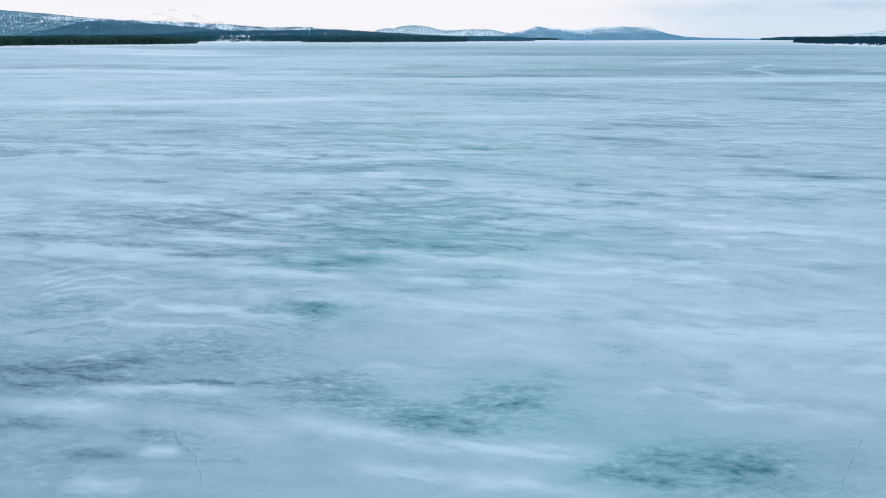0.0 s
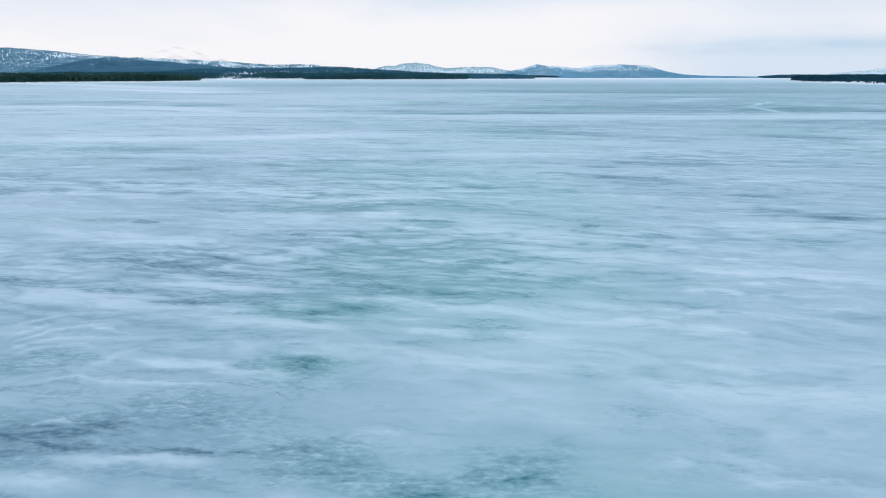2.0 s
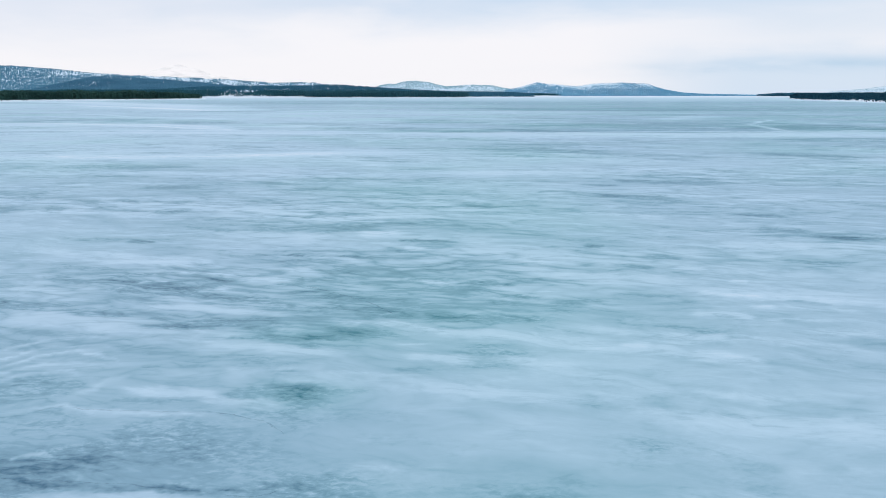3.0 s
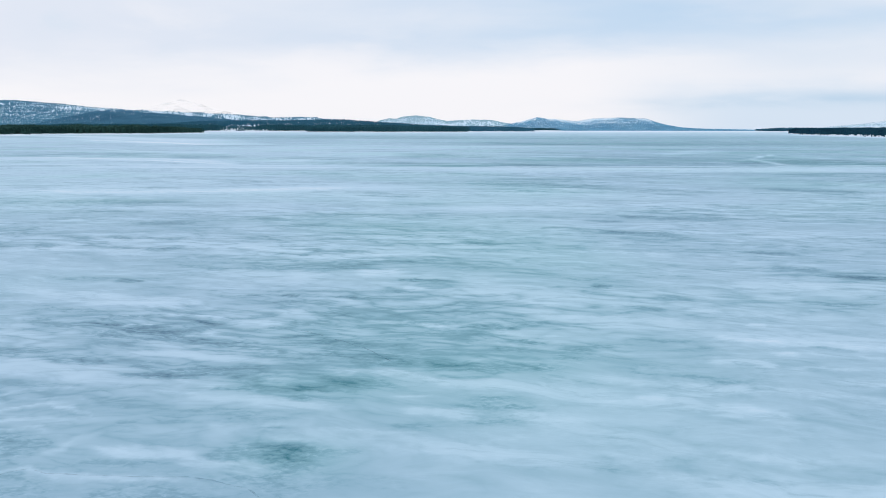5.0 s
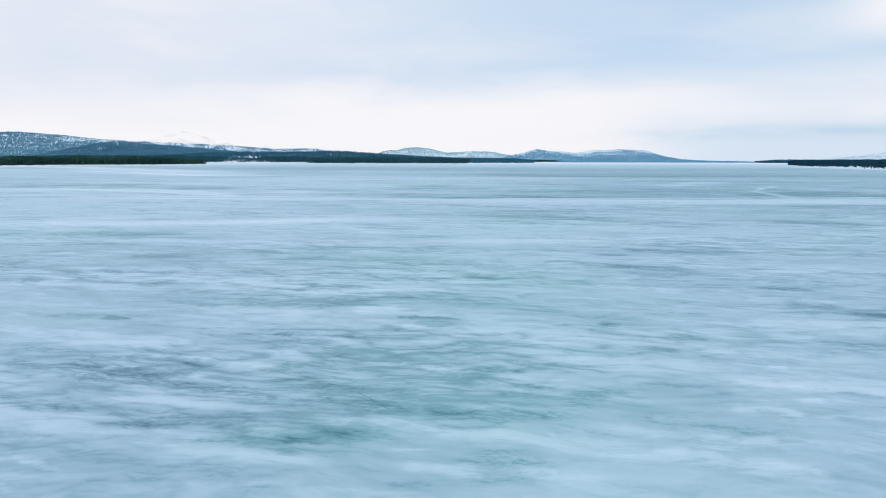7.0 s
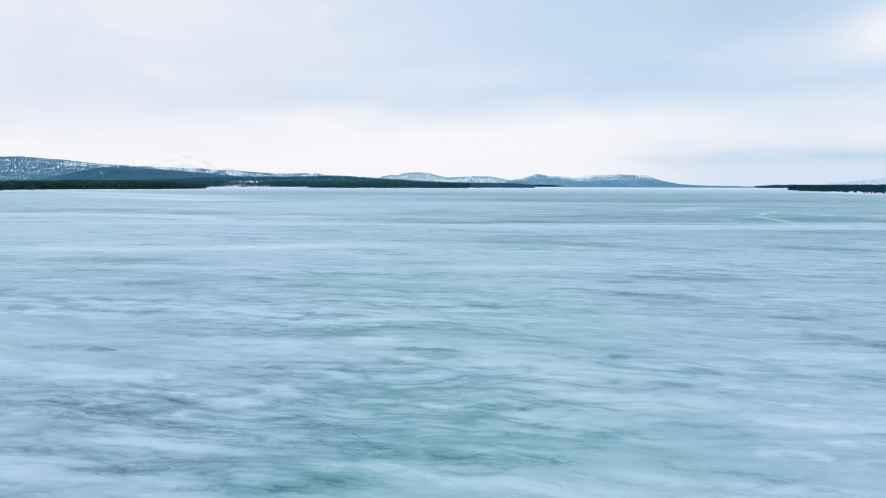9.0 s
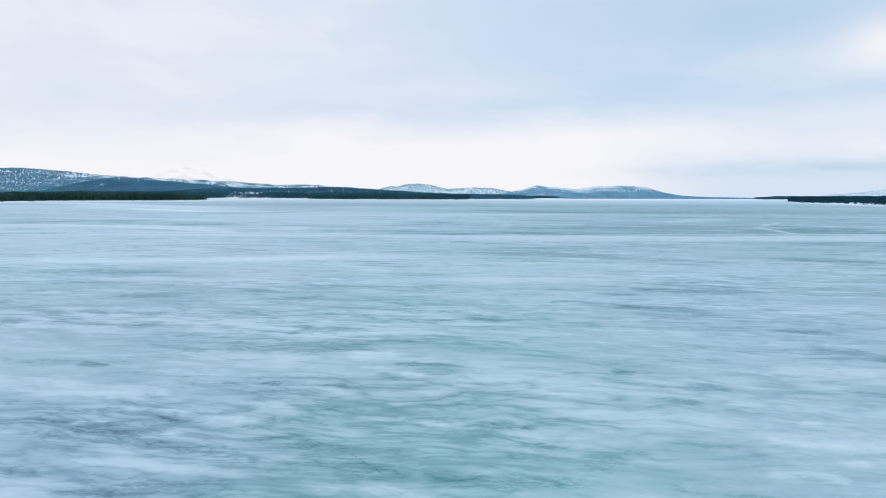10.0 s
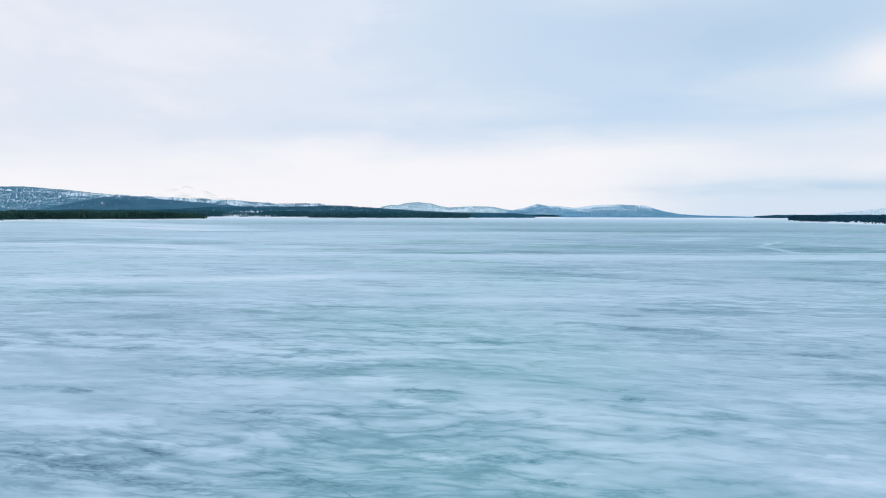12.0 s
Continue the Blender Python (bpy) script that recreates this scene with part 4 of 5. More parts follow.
def build_lake():
    far, cols, rows = 4950.0, 521, 1200
    ys = 7.0 * (far / 7.0) ** (np.arange(rows) / (rows - 1.0))
    u = np.linspace(-0.82, 0.82, cols)
    x = (u[None, :] * (ys[:, None] + 4.0)).copy()
    y = np.repeat(ys[:, None], cols, 1)
    # ragged edges: the whole pattern is pushed about a little
    side, deep = x / (y + 4.0) * 60, np.log(y) * 60
    bx = x + y * (0.010 * lumps(side, deep, 6.0, 151, 3) + 0.003 * lumps(side, deep, 1.2, 152, 2))
    by = y * (1 + 0.007 * lumps(side, deep, 4.0, 153, 3) + 0.003 * lumps(side, deep, 0.9, 154, 2))
    snow = seams(bx, by, SEAMS) + sum(humps(bx, by, rows_of) for rows_of in (SHEETS, WORN, FAR_LINES, FAR_LINES_EAST))
    snow += sum(0.7 * humps(bx, by, rows_of) for rows_of in (NEAR_BARE, NEAR_BARE_EAST)) + 0.4 * humps(bx, by, NEAR_SNOW, slim=1.2)
    snow += sum(0.6 * humps(bx, by, rows_of, slim=0.8) for rows_of in (
        DISTANT_BARE, DISTANT_BARE_EAST, MIDDLE_BARE_WEST, MIDDLE_BARE, MIDDLE_BARE_CENTRE,
        MIDDLE_BARE_EAST, MIDDLE_SNOW, MIDDLE_SNOW_EAST, FORE_BARE_WEST, FORE_BARE, FORE_BARE_EAST, FORE_BARE_MIDDLE,
        FORE_SNOW, FORE_SNOW_MIDDLE, FORE_SNOW_EAST))
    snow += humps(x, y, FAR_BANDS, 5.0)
    snow += sum(streamers(bx, by, rows_of) for rows_of in (NEAR_STREAMERS, NEAR_STREAMERS_SIDES, MIDDLE_STREAMERS, MIDDLE_STREAMERS_SIDES,
        SWEPT_LINES, MIXED_LINES, MIXED_LINES_EAST, FAR_STREAMERS, FAR_STREAMERS_EAST))
    green = humps(x, y, TINTS)
    rime = humps(bx, by, CRUMPLED)
    # loose drifting snow farther out, smooth crust under the start of the flight
    loose = np.clip((y - 8) / 20, 0, 1) * np.clip(1.1 - 0.5 * np.exp(-((x - 13) / 9) ** 2 - ((y - 26) / 12) ** 2), 0, 1)
    rim = np.clip(np.minimum(1 - np.abs(u)[None, :] / 0.82, (ys[:, None] - 7.0) / 7.0) * 12, 0, 1)
    z = np.clip(snow, -0.6, 1.0) * 0.015 * rim
    verts = np.stack([x, y, z], -1).reshape(-1, 3)
    faces = grid_faces(rows, cols)
    # plain ice on both sides and behind
    w0, w1, n = 0.82 * 11.0, 0.82 * (far + 4.0), len(verts)
    more = [(-4950, -4950, 0), (4950, -4950, 0), (4950, 7, 0), (w0, 7, 0), (-w0, 7, 0), (-4950, 7, 0), (4950, far, 0), (w1, far, 0), (-4950, far, 0), (-w1, far, 0)]
    extra = [(n, n + 1, n + 2, n + 5), (n + 3, n + 2, n + 6, n + 7), (n + 5, n + 4, n + 9, n + 8)]
    lake = arrays("lake_ice", np.vstack([verts, more]), np.vstack([faces, extra]), ICE, True)
    for name, values in (("snow", snow), ("green", green), ("rime", rime), ("loose", loose)):
        layer = lake.data.attributes.new(name, "FLOAT", "POINT")
        layer.data.foreach_set("value", np.concatenate([values.ravel(), np.zeros(len(more))]).astype(np.float32))
    tagged(lake, "frozen lake of blue-green ice streaked with wind-blown snow", "ice", kind="structure")


build_lake()


# ---- conifers ----
def conifer_shape(rng, tiers, sides, girth, ragged):
    """One unit-high conifer crown of stacked ragged skirts, as vertices and triangles."""
    verts, faces = [], []
    for k in range(tiers):
        lo, hi = k / tiers * 0.92 + 0.08, min(1.0, (k + 1.75) / tiers * 0.92 + 0.08)
        r = girth * (1 - lo) ** 0.8 * rng.uniform(0.8, 1.15)
        base = len(verts)
        lean = rng.normal(0, 0.012, 2)
        verts.append((lean[0], lean[1], hi))
        for s in range(sides):
            a = 2 * math.pi * (s + rng.uniform(-0.3, 0.3)) / sides
            q = r * rng.uniform(1 - ragged, 1 + ragged)
            verts.append((q * math.cos(a) + lean[0], q * math.sin(a) + lean[1], lo + rng.uniform(-0.03, 0.03)))
        for s in range(sides):
            faces.append((base, base + 1 + s, base + 1 + (s + 1) % sides))
    return np.array(verts), np.array(faces)


def pine_shape(rng, girth, ragged):
    """One unit-high pine: a bare stem and a few loose rounded clumps of needles."""
    verts, faces = [(0.012, 0, -0.02), (-0.008, 0.01, -0.02), (-0.008, -0.01, -0.02), (0, 0, 0.7)], [(0, 1, 3), (1, 2, 3), (2, 0, 3)]
    for k in range(5):
        lift = rng.uniform(0.38, 0.88) if k else 0.86
        out, turn = girth * rng.uniform(0.1, 0.8) * (1.1 - lift) * 2, rng.uniform(0, 2 * math.pi)
        size, n = girth * rng.uniform(0.5, 0.85), len(verts)
        for dx, dy, dz in ((1, 0, 0), (0, 1, 0), (-1, 0, 0), (0, -1, 0), (0, 0, 0.8), (0, 0, -0.6)):
            q = size * rng.uniform(1 - ragged, 1 + ragged)
            verts.append((out * math.cos(turn) + dx * q + rng.normal(0, 0.02), out * math.sin(turn) + dy * q + rng.normal(0, 0.02), min(1.0, lift + dz * q)))
        faces += [(n + a, n + b, n + c) for a, b, c in ((0, 1, 4), (1, 2, 4), (2, 3, 4), (3, 0, 4), (1, 0, 5), (2, 1, 5), (3, 2, 5), (0, 3, 5))]
    return np.array(verts), np.array(faces)


def forest(name, places, heights, mat, tiers, sides, girth, seed, label):
    """Many conifers in one mesh."""
    rng = np.random.default_rng(seed)
    kinds = [conifer_shape(rng, tiers, sides, girth * rng.uniform(0.75, 1.3), 0.35) if k < 4 or tiers < 3 else pine_shape(rng, girth * rng.uniform(0.9, 1.3), 0.3) for k in range(8)]
    which = rng.integers(0, 8, len(places))
    turn, fat = rng.uniform(0, 2 * math.pi, len(places)), rng.uniform(0.75, 1.3, len(places))
    vs, fs, n = [], [], 0
    for k, (v, f) in enumerate(kinds):
        sel = which == k
        p, h, c, s, w = places[sel], heights[sel], np.cos(turn[sel]), np.sin(turn[sel]), fat[sel]
        x = (v[None, :, 0] * c[:, None] - v[None, :, 1] * s[:, None]) * (h * w)[:, None] + p[:, :1]
        y = (v[None, :, 0] * s[:, None] + v[None, :, 1] * c[:, None]) * (h * w)[:, None] + p[:, 1:2]
        z = v[None, :, 2] * h[:, None] + p[:, 2:3]
        vs.append(np.stack([x, y, z], -1).reshape(-1, 3))
        fs.append((f[None] + (np.arange(len(p)) * len(v))[:, None, None] + n).reshape(-1, 3))
        n += len(vs[-1])
    ob = arrays(name, np.vstack(vs), np.vstack(fs), mat)
    return tagged(ob, label, "forest", kind="stuff")


# ---- low wooded shores ----
def shore_land(name, shore, inland, depth, rise, seed, label, bank=(8.0, 0.7)):
    """Land behind a shoreline: a snowy bank, then ground that rises inland. Returns a function from (0..1 along, metres inland) to places."""
    pts = np.array(shore, float)
    cum = np.concatenate([[0], np.cumsum(np.hypot(*np.diff(pts, axis=0).T))])
    way = np.array(inland, float) / math.hypot(*inland)

    def ground(s, d):
        q = s * cum[-1]
        bx, by = np.interp(q, cum, pts[:, 0]), np.interp(q, cum, pts[:, 1])
        wob = lumps(bx, by, 60.0, seed, 3) * 5.0
        x, y = bx + way[0] * (d + wob), by + way[1] * (d + wob)
        taper = np.clip(np.minimum(s, 1 - s) * 8, 0, 1)
        up = -0.12 + bank[1] * np.clip(d / bank[0], 0, 1) ** 0.8 + rise * taper * np.clip(d / depth, 0, 1) ** 0.8 * (1 + 0.25 * lumps(x, y, 180.0, seed + 1, 3))
        return np.stack([x, y, up], -1)

    s, d = np.meshgrid(np.linspace(0, 1, 140), np.array([-3, 0, 2, 5, 9, 40, 55, 70, 90, 120, 150, 190, 240, 300, 400, 500]) / 500 * depth, indexing="ij")
    d[:, :5] = np.array([-3, 0, 0.35, 0.7, 1.0])[None, :] * np.array([1, 1, bank[0], bank[0], bank[0]])[None, :]
    land = arrays(name, ground(s, d).reshape(-1, 3), grid_faces(140, 16)[:, ::-1], SNOW, True)
    tagged(land, label, "shore", kind="structure")
    return ground


def plant(ground, count, seed, d0, d1, h0, h1, bias=1.0, s0=0.0, s1=1.0):
    rng = np.random.default_rng(seed)
    s, d = rng.uniform(s0, s1, count), d0 + (d1 - d0) * rng.uniform(0, 1, count) ** bias
    d = d + 9.0 * np.clip(lumps(s * 1500, s * 0, 22.0, seed + 3, 3), 0, 1)  # ragged front
    return ground(s, d), rng.uniform(h0, h1, count)


SHORE_A = [(-300, 430), (-372, 600), (-405, 727), (-416, 807), (-420, 880), (-372, 930), (-346, 1014), (-336, 1146)]
ground_a = shore_land("shore_west", SHORE_A, (-1.0, 0.12), 320.0, 1.0, 11, "snow-covered low shore under a spruce forest", (6.0, 0.9))
p, h = plant(ground_a, 24000, 12, 9.0, 260, 4.6, 9.0, 1.5)
h = h * (0.60 + 0.48 * np.clip(np.exp(-((p[:, 1] - 960) / 190.0) ** 2), 0, 1))
h = h * (1 + 0.2 * lumps(p[:, 0], p[:, 1], 45.0, 14, 3))
forest("spruce_forest", p, h, NEEDLES, 6, 6, 0.19, 13, "dense dark green spruce forest on the low snowy lake shore")

SHORE_B = [(-950, 1480), (-483, 1640), (-341, 1800), (-200, 1860), (-60, 1880), (70, 1920)]
ground_b = shore_land("shore_northwest", SHORE_B, (-0.25, 1.0), 600.0, 9.0, 21, "snow-covered wooded shore rising gently from the lake", (11.0, 1.3))
p, h = plant(ground_b, 9000, 22, 10, 520, 7.0, 11.5, 1.3)
keep = (lumps(p[:, 0], p[:, 1], 210.0, 25, 3) > -0.28) & (np.random.default_rng(24).uniform(0, 1, len(p)) > 0.6 * np.exp(-((p[:, 0] / p[:, 1] + 0.255) / 0.026) ** 4) + 0.55 * np.exp(-((p[:, 0] / p[:, 1] + 0.165) / 0.008) ** 4) + 0.5 * np.exp(-((p[:, 0] / p[:, 1] + 0.12) / 0.007) ** 4))
h = h * (1 - 0.4 * np.exp(-((p[:, 0] / p[:, 1] + 0.255) / 0.026) ** 4))  # low growth by the clearing
forest("spruce_forest", p[keep], h[keep], NEEDLES_MID, 4, 5, 0.19, 23, "dark blue-green spruce forest with snowy clearings behind the shore")

SHORE_C = [(-260, 1640), (-170, 1500), (-80, 1450), (-20, 1480), (52, 1618)]
ground_c = shore_land("foreland", SHORE_C, (-0.3, 1.0), 260.0, 3.0, 26, "low wooded point reaching into the lake", (8.0, 0.9))
p, h = plant(ground_c, 3500, 27, 7, 240, 7.0, 11.0, 1.3)
forest("spruce_forest", p, h, NEEDLES_MID, 4, 5, 0.19, 28, "dark spruce forest on a low point of the shore")

SHORE_D = [(20, 2350), (79, 2440), (152, 2420), (226, 2450), (318, 2580), (408, 2740)]
ground_d = shore_land("headland", SHORE_D, (-0.9, 0.6), 500.0, 8.0, 31, "low wooded snowy headland running out into the lake", (12.0, 1.6))
p, h = plant(ground_d, 6000, 32, 11, 480, 5.0, 8.0, 1.2)
forest("spruce_forest", p, h, NEEDLES_MID, 3, 5, 0.2, 33, "dark blue-green spruce forest on a low headland")

SHORE_F = [(262, 390), (304, 500), (330, 610), (356, 735), (380, 860), (470, 1100), (600, 1400)]
ground_f = shore_land("shore_east", SHORE_F, (1.0, 0.1), 400.0, 2.6, 41, "snow-covered shore with open spruce woods", (14.0, 0.6))
p, h = plant(ground_f, 13000, 42, 3, 320, 5.0, 8.2, 1.4)
keep = np.random.default_rng(44).uniform(0, 1, len(p)) < np.clip((p[:, 2] - 0.55) * 2.6 + 0.3 * lumps(p[:, 0], p[:, 1], 30.0, 45, 2) + np.clip((p[:, 1] - 800) / 150, 0, 1), 0.08, 1)
p, h = p[keep], h[keep]
h = 3.2 + 4.2 * ((h - 5.0) / 3.2) ** 2
forest("spruce_forest", p, h, NEEDLES_EAST, 5, 6, 0.22, 43, "dark spruce forest standing back from the snowy shore")

SHORE_G = [(986, 2478), (1001, 2457), (1036, 2415), (1225, 2366), (1540, 2275)]
ground_g = shore_land("shore_northeast", SHORE_G, (0.3, 1.0), 400.0, 6.0, 51, "thin far wooded shore across the lake")
p, h = plant(ground_g, 8000, 52, 2, 350, 4.0, 6.5, 1.5)
forest("spruce_forest", p, h, NEEDLES_RIDGE, 3, 5, 0.3, 53, "thin line of far spruce forest across the lake")


# ---- hills and fells ----
def fell(name, crest, y_foot, y_crest, seed, mat, rough, label):
    """A hill from its crest line (x, height): a front slope, the crest and a short back slope. Returns its ground function."""
    cx, ch = np.array(crest, float).T

    def top(x):
        t = np.interp(x, cx, np.arange(len(cx)))
        i = np.clip(t.astype(int), 0, len(cx) - 2)
        w = t - i
        w = w * w * (3 - 2 * w) * 0.5 + w * 0.5
        return ch[i] * (1 - w) + ch[i + 1] * w

    def ground(x, v):
        y = y_foot + (y_crest - y_foot) * v
        k = np.clip(v, 0, 1)
        z = top(x) * (0.55 * k + 0.45 * k * k * (3 - 2 * k)) * np.where(v > 1, 1 - (v - 1) * 1.5, 1)
        z = z + rough * lumps(x, y, 260.0, seed, 4) * np.clip(v * 3, 0, 1) * np.clip(top(x) / 40, 0, 1) - 0.5
        return np.stack([x, y, z], -1)

    xs, v = np.meshgrid(np.linspace(cx[0], cx[-1], 220), np.linspace(0, 1.5, 34), indexing="ij")
    hill = arrays(name, ground(xs, v).reshape(-1, 3), grid_faces(220, 34)[:, ::-1], mat, True)
    tagged(hill, label, "hill", kind="backdrop")
    ground.span = (cx[0], cx[-1])
    return ground


def clothe(ground, count, seed, h0, h1, opening, grove=5.5, fall=19):
    """Trees over a hill, with small glades; opening(v, x) is the share of ground left open."""
    rng = np.random.default_rng(seed)
    x, v = rng.uniform(*ground.span, count), rng.uniform(0.0, 1.05, count)
    p = ground(x, v)
    # glades: narrow cells that run down the slope
    cells = rng.uniform(0, 1, (1400, 120))
    along = 4300 * p[:, 0] / (p[:, 1] - 6)  # the glades fan out up the slopes
    i = ((along + lumps(p[:, 1], p[:, 0], 90.0, seed + 5, 3) * grove * 0.25 + 9000) / grove).astype(int) % 1400
    j = (p[:, 1] / (grove * fall) + cells[i, 0] * 7).astype(int) % 120
    share = opening(v, x) * np.clip(1 + 1.1 * lumps(along, p[:, 1] * 0.4, 180.0, seed, 3), 0.2, 1.6)
    keep = (cells[i, j] > share) | (rng.uniform(0, 1, count) < 0.07)
    return p[keep], rng.uniform(h0, h1, keep.sum())


def between(v, lo, hi, soft=0.12):
    return np.clip((v - lo) / soft, 0, 1) * np.clip((hi - v) / soft, 0, 1)


def near(x, centre, width):
    return np.exp(-((x - centre) / width) ** 2)


WOODED = [(-1500, 6), (-1150, 12), (-905, 17), (-770, 25), (-627, 27), (-535, 27), (-424, 29), (-332, 30), (-276, 26), (-166, 19), (-55, 12), (60, 8), (230, 6)]
fc = fell("wooded_ridge", WOODED, 2050, 2650, 61, FELL_SNOW, 1.5, "dark wooded ridge behind the lake shore")
p, h = clothe(fc, 16000, 62, 7, 10, lambda v, x: 0.02 + between(v, -0.2, 0.6) * (0.85 * near(x, -560, 50) + 0.35 * near(x, -374, 22) + 0.25 * near(x, -290, 25) + 0.2 * near(x, -95, 18)), 9.0, 8)
forest("spruce_forest", p, h, NEEDLES_RIDGE, 3, 5, 0.22, 63, "dense spruce forest over a low ridge, blue-green with painted haze")

LEFT_FELL = [(-3100, 120), (-2750, 148), (-2415, 153), (-2307, 153), (-2185, 147), (-2109, 138), (-1956, 126), (-1803, 112), (-1650, 100), (-1497, 82), (-1192, 46), (-900, 20), (-700, 5)]
fl = fell("forested_fell", LEFT_FELL, 3000, 4300, 71, FELL_SNOW, 4.0, "long forested fell flecked with snow")
p, h = clothe(fl, 150000, 72, 4, 6.5, lambda v, x: 0.01 + 0.15 * between(v, 0.42, 1.06, 0.12) * np.clip((-1700 - x) / 150, 0.1, 1) + 0.62 * near(x, -1790, 270) * between(v, 0.76, 1.06, 0.08), 5.0, 14)
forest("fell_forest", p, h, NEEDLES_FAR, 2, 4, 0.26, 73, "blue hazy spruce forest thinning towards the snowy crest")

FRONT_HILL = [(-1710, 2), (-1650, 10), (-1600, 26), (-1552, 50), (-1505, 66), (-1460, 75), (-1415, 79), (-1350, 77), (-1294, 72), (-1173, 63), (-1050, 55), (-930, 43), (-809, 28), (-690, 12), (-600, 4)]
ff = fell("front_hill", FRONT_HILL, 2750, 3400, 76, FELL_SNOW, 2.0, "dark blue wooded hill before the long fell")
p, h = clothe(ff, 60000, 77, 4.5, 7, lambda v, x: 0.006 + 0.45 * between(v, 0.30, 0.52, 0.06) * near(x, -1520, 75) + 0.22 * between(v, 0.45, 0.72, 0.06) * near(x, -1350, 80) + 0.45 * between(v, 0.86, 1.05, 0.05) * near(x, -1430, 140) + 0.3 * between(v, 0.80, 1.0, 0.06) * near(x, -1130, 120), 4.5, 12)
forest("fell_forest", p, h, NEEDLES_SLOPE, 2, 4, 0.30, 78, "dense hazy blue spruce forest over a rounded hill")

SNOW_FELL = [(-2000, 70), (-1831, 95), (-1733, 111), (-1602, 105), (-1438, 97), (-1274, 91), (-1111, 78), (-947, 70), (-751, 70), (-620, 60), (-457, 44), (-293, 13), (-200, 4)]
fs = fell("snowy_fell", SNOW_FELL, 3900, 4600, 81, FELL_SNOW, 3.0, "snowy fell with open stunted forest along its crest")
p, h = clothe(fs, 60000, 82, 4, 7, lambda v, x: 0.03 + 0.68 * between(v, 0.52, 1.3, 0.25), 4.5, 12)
forest("fell_forest", p, h, NEEDLES_FAR, 2, 4, 0.26, 83, "open forest on a snowy fell, blue with painted haze")

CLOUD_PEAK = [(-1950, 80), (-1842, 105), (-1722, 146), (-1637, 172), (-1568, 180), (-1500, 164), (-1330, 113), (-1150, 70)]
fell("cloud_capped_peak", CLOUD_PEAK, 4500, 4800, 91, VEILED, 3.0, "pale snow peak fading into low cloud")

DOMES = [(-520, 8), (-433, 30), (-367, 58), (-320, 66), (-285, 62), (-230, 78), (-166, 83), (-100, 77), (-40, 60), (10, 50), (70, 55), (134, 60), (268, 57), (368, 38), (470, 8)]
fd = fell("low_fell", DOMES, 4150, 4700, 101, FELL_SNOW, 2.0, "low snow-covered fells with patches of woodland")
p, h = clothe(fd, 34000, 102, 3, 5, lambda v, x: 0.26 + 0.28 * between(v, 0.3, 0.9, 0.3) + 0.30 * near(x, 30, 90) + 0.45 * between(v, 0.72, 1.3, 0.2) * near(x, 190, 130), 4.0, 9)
forest("fell_forest", p, h, NEEDLES_PALE_HAZE, 2, 4, 0.26, 103, "woodland on low snowy fells, pale blue-grey with painted haze")

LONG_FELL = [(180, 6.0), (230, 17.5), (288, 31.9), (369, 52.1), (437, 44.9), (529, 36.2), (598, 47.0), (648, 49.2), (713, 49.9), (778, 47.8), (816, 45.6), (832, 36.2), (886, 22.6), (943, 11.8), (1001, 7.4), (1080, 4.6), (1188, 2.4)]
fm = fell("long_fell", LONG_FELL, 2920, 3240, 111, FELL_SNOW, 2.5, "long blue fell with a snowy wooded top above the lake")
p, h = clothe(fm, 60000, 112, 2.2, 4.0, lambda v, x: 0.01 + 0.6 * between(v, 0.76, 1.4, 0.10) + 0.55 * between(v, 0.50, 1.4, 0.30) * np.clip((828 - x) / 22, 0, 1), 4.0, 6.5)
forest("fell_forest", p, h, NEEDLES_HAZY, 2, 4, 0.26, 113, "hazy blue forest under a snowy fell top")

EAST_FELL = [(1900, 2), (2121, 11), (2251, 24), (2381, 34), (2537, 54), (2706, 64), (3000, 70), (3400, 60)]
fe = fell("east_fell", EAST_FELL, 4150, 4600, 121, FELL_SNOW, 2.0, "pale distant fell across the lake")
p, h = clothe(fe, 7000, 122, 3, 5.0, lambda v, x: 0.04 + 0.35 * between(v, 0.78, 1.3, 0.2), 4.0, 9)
forest("fell_forest", p, h, NEEDLES_PALE_HAZE, 2, 4, 0.26, 123, "thin hazy woodland on a pale distant fell")

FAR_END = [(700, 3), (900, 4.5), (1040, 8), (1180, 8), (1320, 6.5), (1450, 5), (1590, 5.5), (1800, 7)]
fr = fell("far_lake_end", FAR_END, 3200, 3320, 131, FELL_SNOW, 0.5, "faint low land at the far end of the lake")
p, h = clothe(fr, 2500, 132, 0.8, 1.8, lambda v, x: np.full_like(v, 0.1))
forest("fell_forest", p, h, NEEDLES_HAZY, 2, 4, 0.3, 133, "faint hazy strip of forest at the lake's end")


# ---- single spruces along the shores ----
def part(name, verts, faces, mat, parent, label=""):
    ob = arrays(name, verts, faces, mat)
    ob.parent = parent
    return tagged(ob, label)


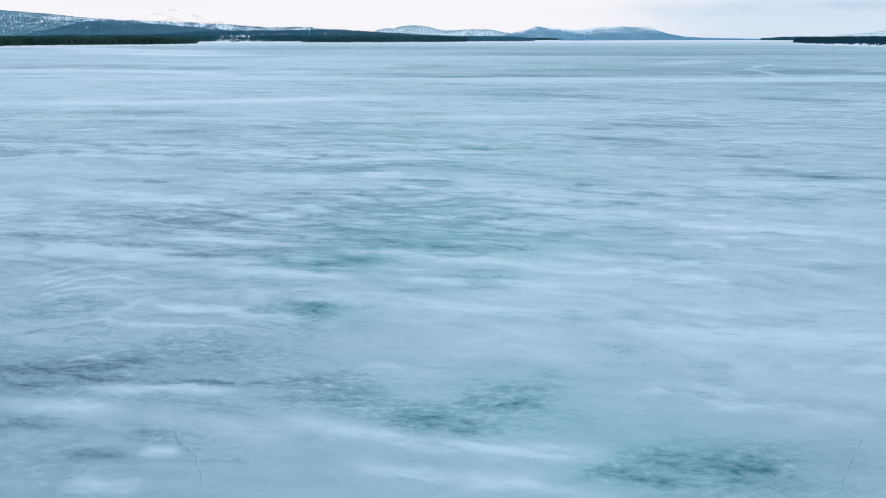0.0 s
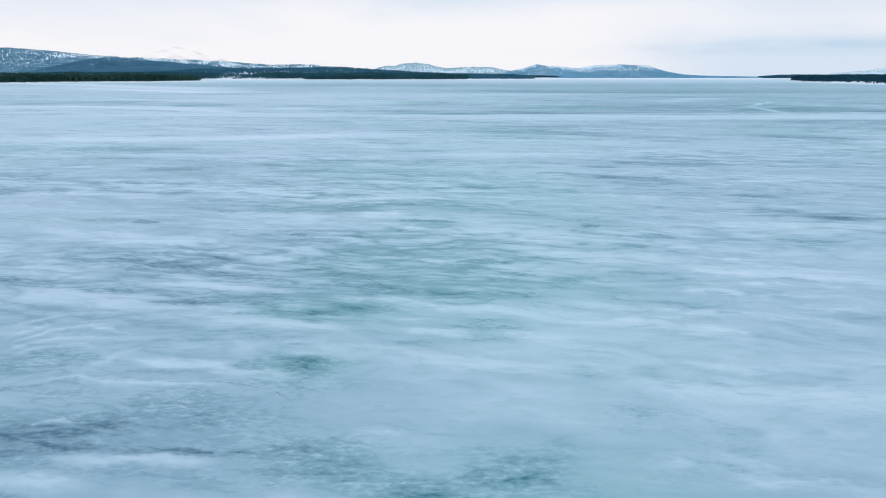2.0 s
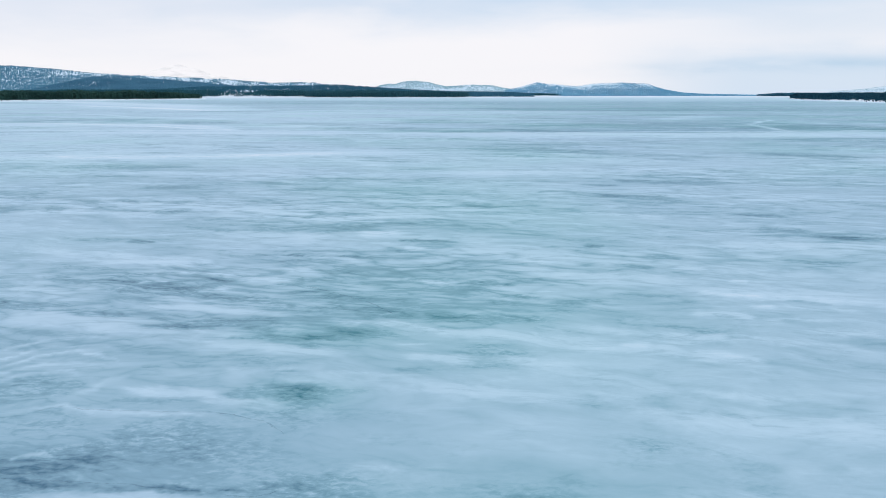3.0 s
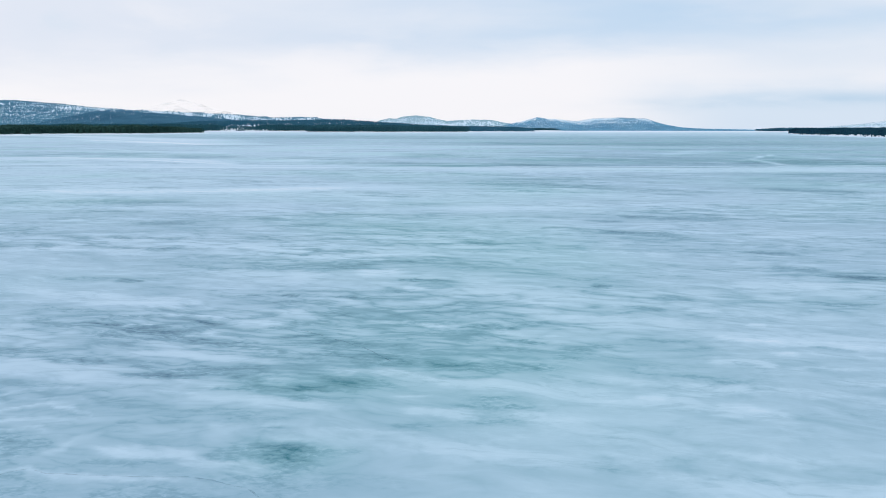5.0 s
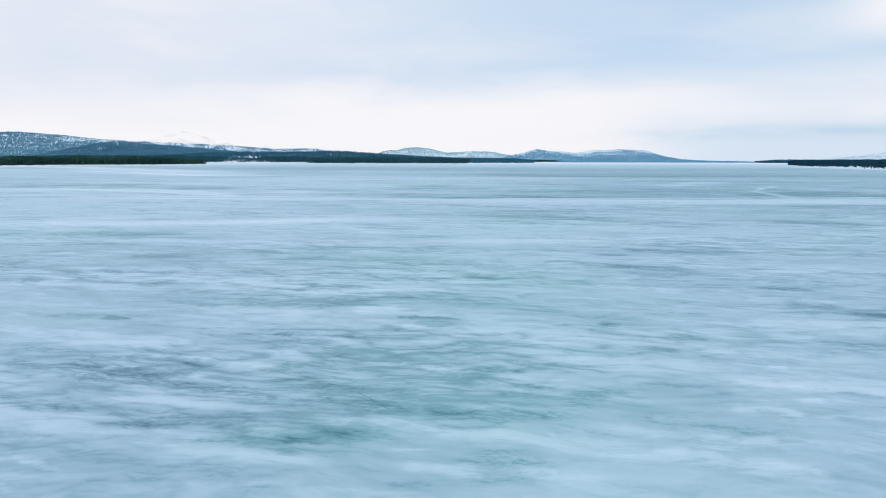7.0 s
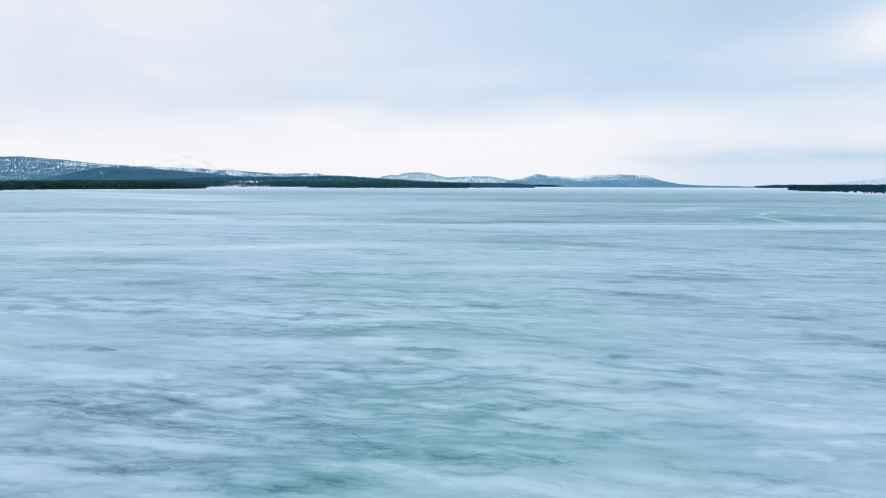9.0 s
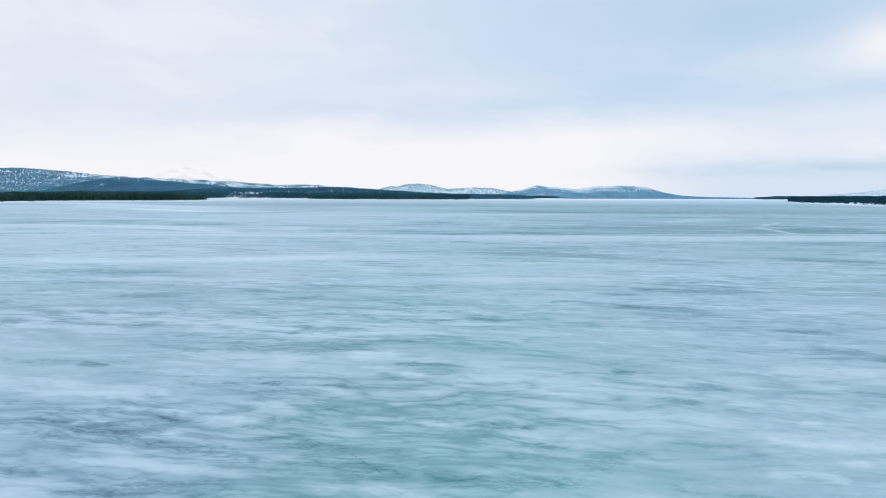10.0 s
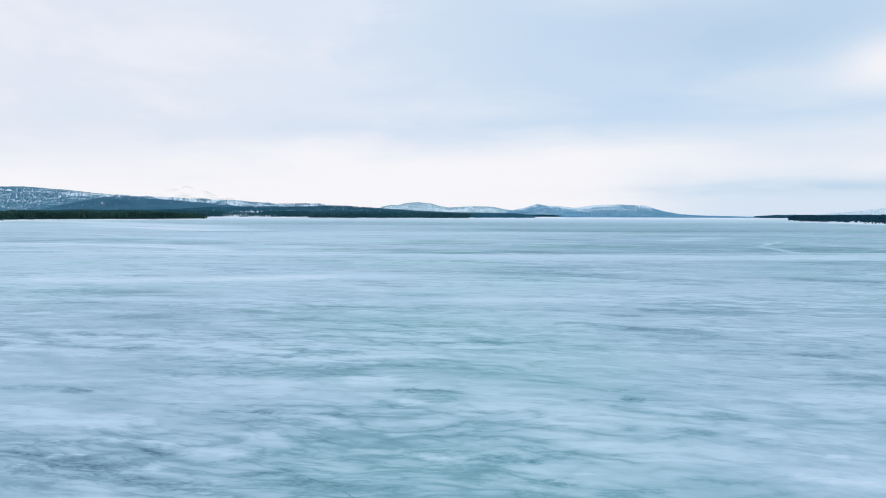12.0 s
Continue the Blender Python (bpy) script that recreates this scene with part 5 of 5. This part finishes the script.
def spruce(rng, girth, label, needles):
    """A spruce one metre high: a tapered trunk and a ragged crown."""
    tree = new("spruce_tree")
    ring = np.array([(math.cos(a), math.sin(a)) for a in np.linspace(0, 2 * math.pi, 7)[:-1]])
    levels = [(0.0, 0.024), (0.25, 0.017), (0.6, 0.010), (0.93, 0.003)]
    verts = np.array([(x * r, y * r, z - 0.03) for z, r in levels for x, y in ring])
    faces = np.array([(k * 6 + i, k * 6 + (i + 1) % 6, k * 6 + 6 + (i + 1) % 6, k * 6 + 6 + i) for k in range(3) for i in range(6)])
    part("trunk", verts, faces, BARK, tree)
    v, f = conifer_shape(rng, 9, 9, girth, 0.5)
    part("crown", v, f, needles, tree)
    return tagged(tree, label, "tree", group="spruces along the shore")


rng = np.random.default_rng(201)
KINDS = ((0.13, "slender dark spruce on the snowy lake shore"), (0.17, "dark green spruce on the snowy lake shore"),
         (0.21, "broad ragged spruce on the snowy lake shore"), (0.15, "thin ragged spruce on the snowy lake shore"))
for shore, needles, count, first, deep, low, tall in (
        (ground_a, NEEDLES, 190, 0.3, 6.0, 1.4, 4.4), (ground_f, NEEDLES_EAST, 160, 0.5, 20.0, 1.8, 4.8), (ground_c, NEEDLES_MID, 40, 1.0, 8.0, 5.0, 9.0)):
    models = [spruce(rng, girth, label, needles) for girth, label in KINDS]
    for i, place in enumerate(shore(rng.uniform(0.12, 0.98, count), rng.uniform(first, deep, count))):
        where = pose(*place, 0, 0, rng.uniform(0, 360)) @ Matrix.Scale(rng.uniform(low, tall), 4)
        tree = models[i] if i < 4 else copy_thing(models[i % 4], Matrix())
        tree.matrix_basis = where


# ---- cracks in the ice ----
def crack_material():
    mat, g = material("ice_crack")
    at = g.node("ShaderNodeTexCoord").outputs["Object"]
    n = g.noise(at, 2.2, 4.0, 0.6)
    d = g.node("ShaderNodeBsdfDiffuse")
    g.put(d.inputs["Color"], g.mix(n, rgb(0.10, 0.22, 0.31), rgb(0.22, 0.38, 0.48)))
    m = g.node("ShaderNodeMixShader")
    g.put(m.inputs[0], g.step(n, 0.40, 0.70, 0.03, 0.38))
    g.put(m.inputs[1], g.node("ShaderNodeBsdfTransparent").outputs[0])
    g.put(m.inputs[2], d.outputs[0])
    g.put(g.node("ShaderNodeOutputMaterial").inputs["Surface"], m.outputs[0])
    return mat


CRACK = crack_material()
LAKE = bpy.data.objects["lake_ice"]


def crack(points, width, seed):
    """A thin crack that wanders along a line of points."""
    rng = np.random.default_rng(seed)
    p = np.array(points, float)
    cum = np.concatenate([[0], np.cumsum(np.hypot(*np.diff(p, axis=0).T))])
    q = np.linspace(0, cum[-1], int(cum[-1] / 0.08) + 2)
    line = np.stack([np.interp(q, cum, p[:, 0]), np.interp(q, cum, p[:, 1])], 1)
    for _ in range(6):
        line[1:-1] = (line[:-2] + line[1:-1] * 2 + line[2:]) / 4
    line += lumps(q[:, None] + np.array([[0, 40.0]]), q[:, None] * 0, 0.9, seed, 4) * 0.05
    d = np.gradient(line, axis=0)
    n = np.stack([-d[:, 1], d[:, 0]], 1) / np.hypot(d[:, 0], d[:, 1])[:, None]
    w = width * (0.4 + 0.9 * rng.uniform(0, 1, len(q)))[:, None] * np.clip(np.minimum(q, cum[-1] - q) * 3, 0.1, 1)[:, None]
    both = np.stack([line - n * w, line + n * w], 1).reshape(-1, 2)
    verts = np.concatenate([both, np.full((len(both), 1), 0.018)], 1)
    i = np.arange(len(q) - 1)[:, None] * 2
    return part("crack", verts, i + np.array([[0, 1, 3, 2]]), CRACK, LAKE)


crack([(-9.83, 15.33), (-9.23, 15.52), (-8.64, 15.74), (-7.78, 16.25), (-7.28, 16.68)], 0.022, 301)
crack([(-7.3, 16.5), (-7.02, 16.35), (-5.94, 16.26), (-4.33, 16.23), (-3.25, 15.71), (-2.87, 15.19)], 0.020, 302)
crack([(-7.56, 13.58), (-6.26, 13.47), (-5.08, 13.36), (-3.46, 13.04), (-2.83, 12.92), (-2.48, 13.2)], 0.018, 303)
crack([(-4.25, 11.3), (-3.97, 10.91), (-3.66, 10.53), (-3.42, 10.09), (-3.35, 9.68)], 0.014, 304)
crack([(5.53, 9.73), (5.85, 10.21), (6.19, 10.69), (6.5, 11.07), (6.82, 11.4)], 0.012, 305)
crack([(-5.01, 26.78), (-4.07, 26.15), (-2.96, 25.14), (-2.09, 24.22), (-1.26, 22.86)], 0.022, 306)
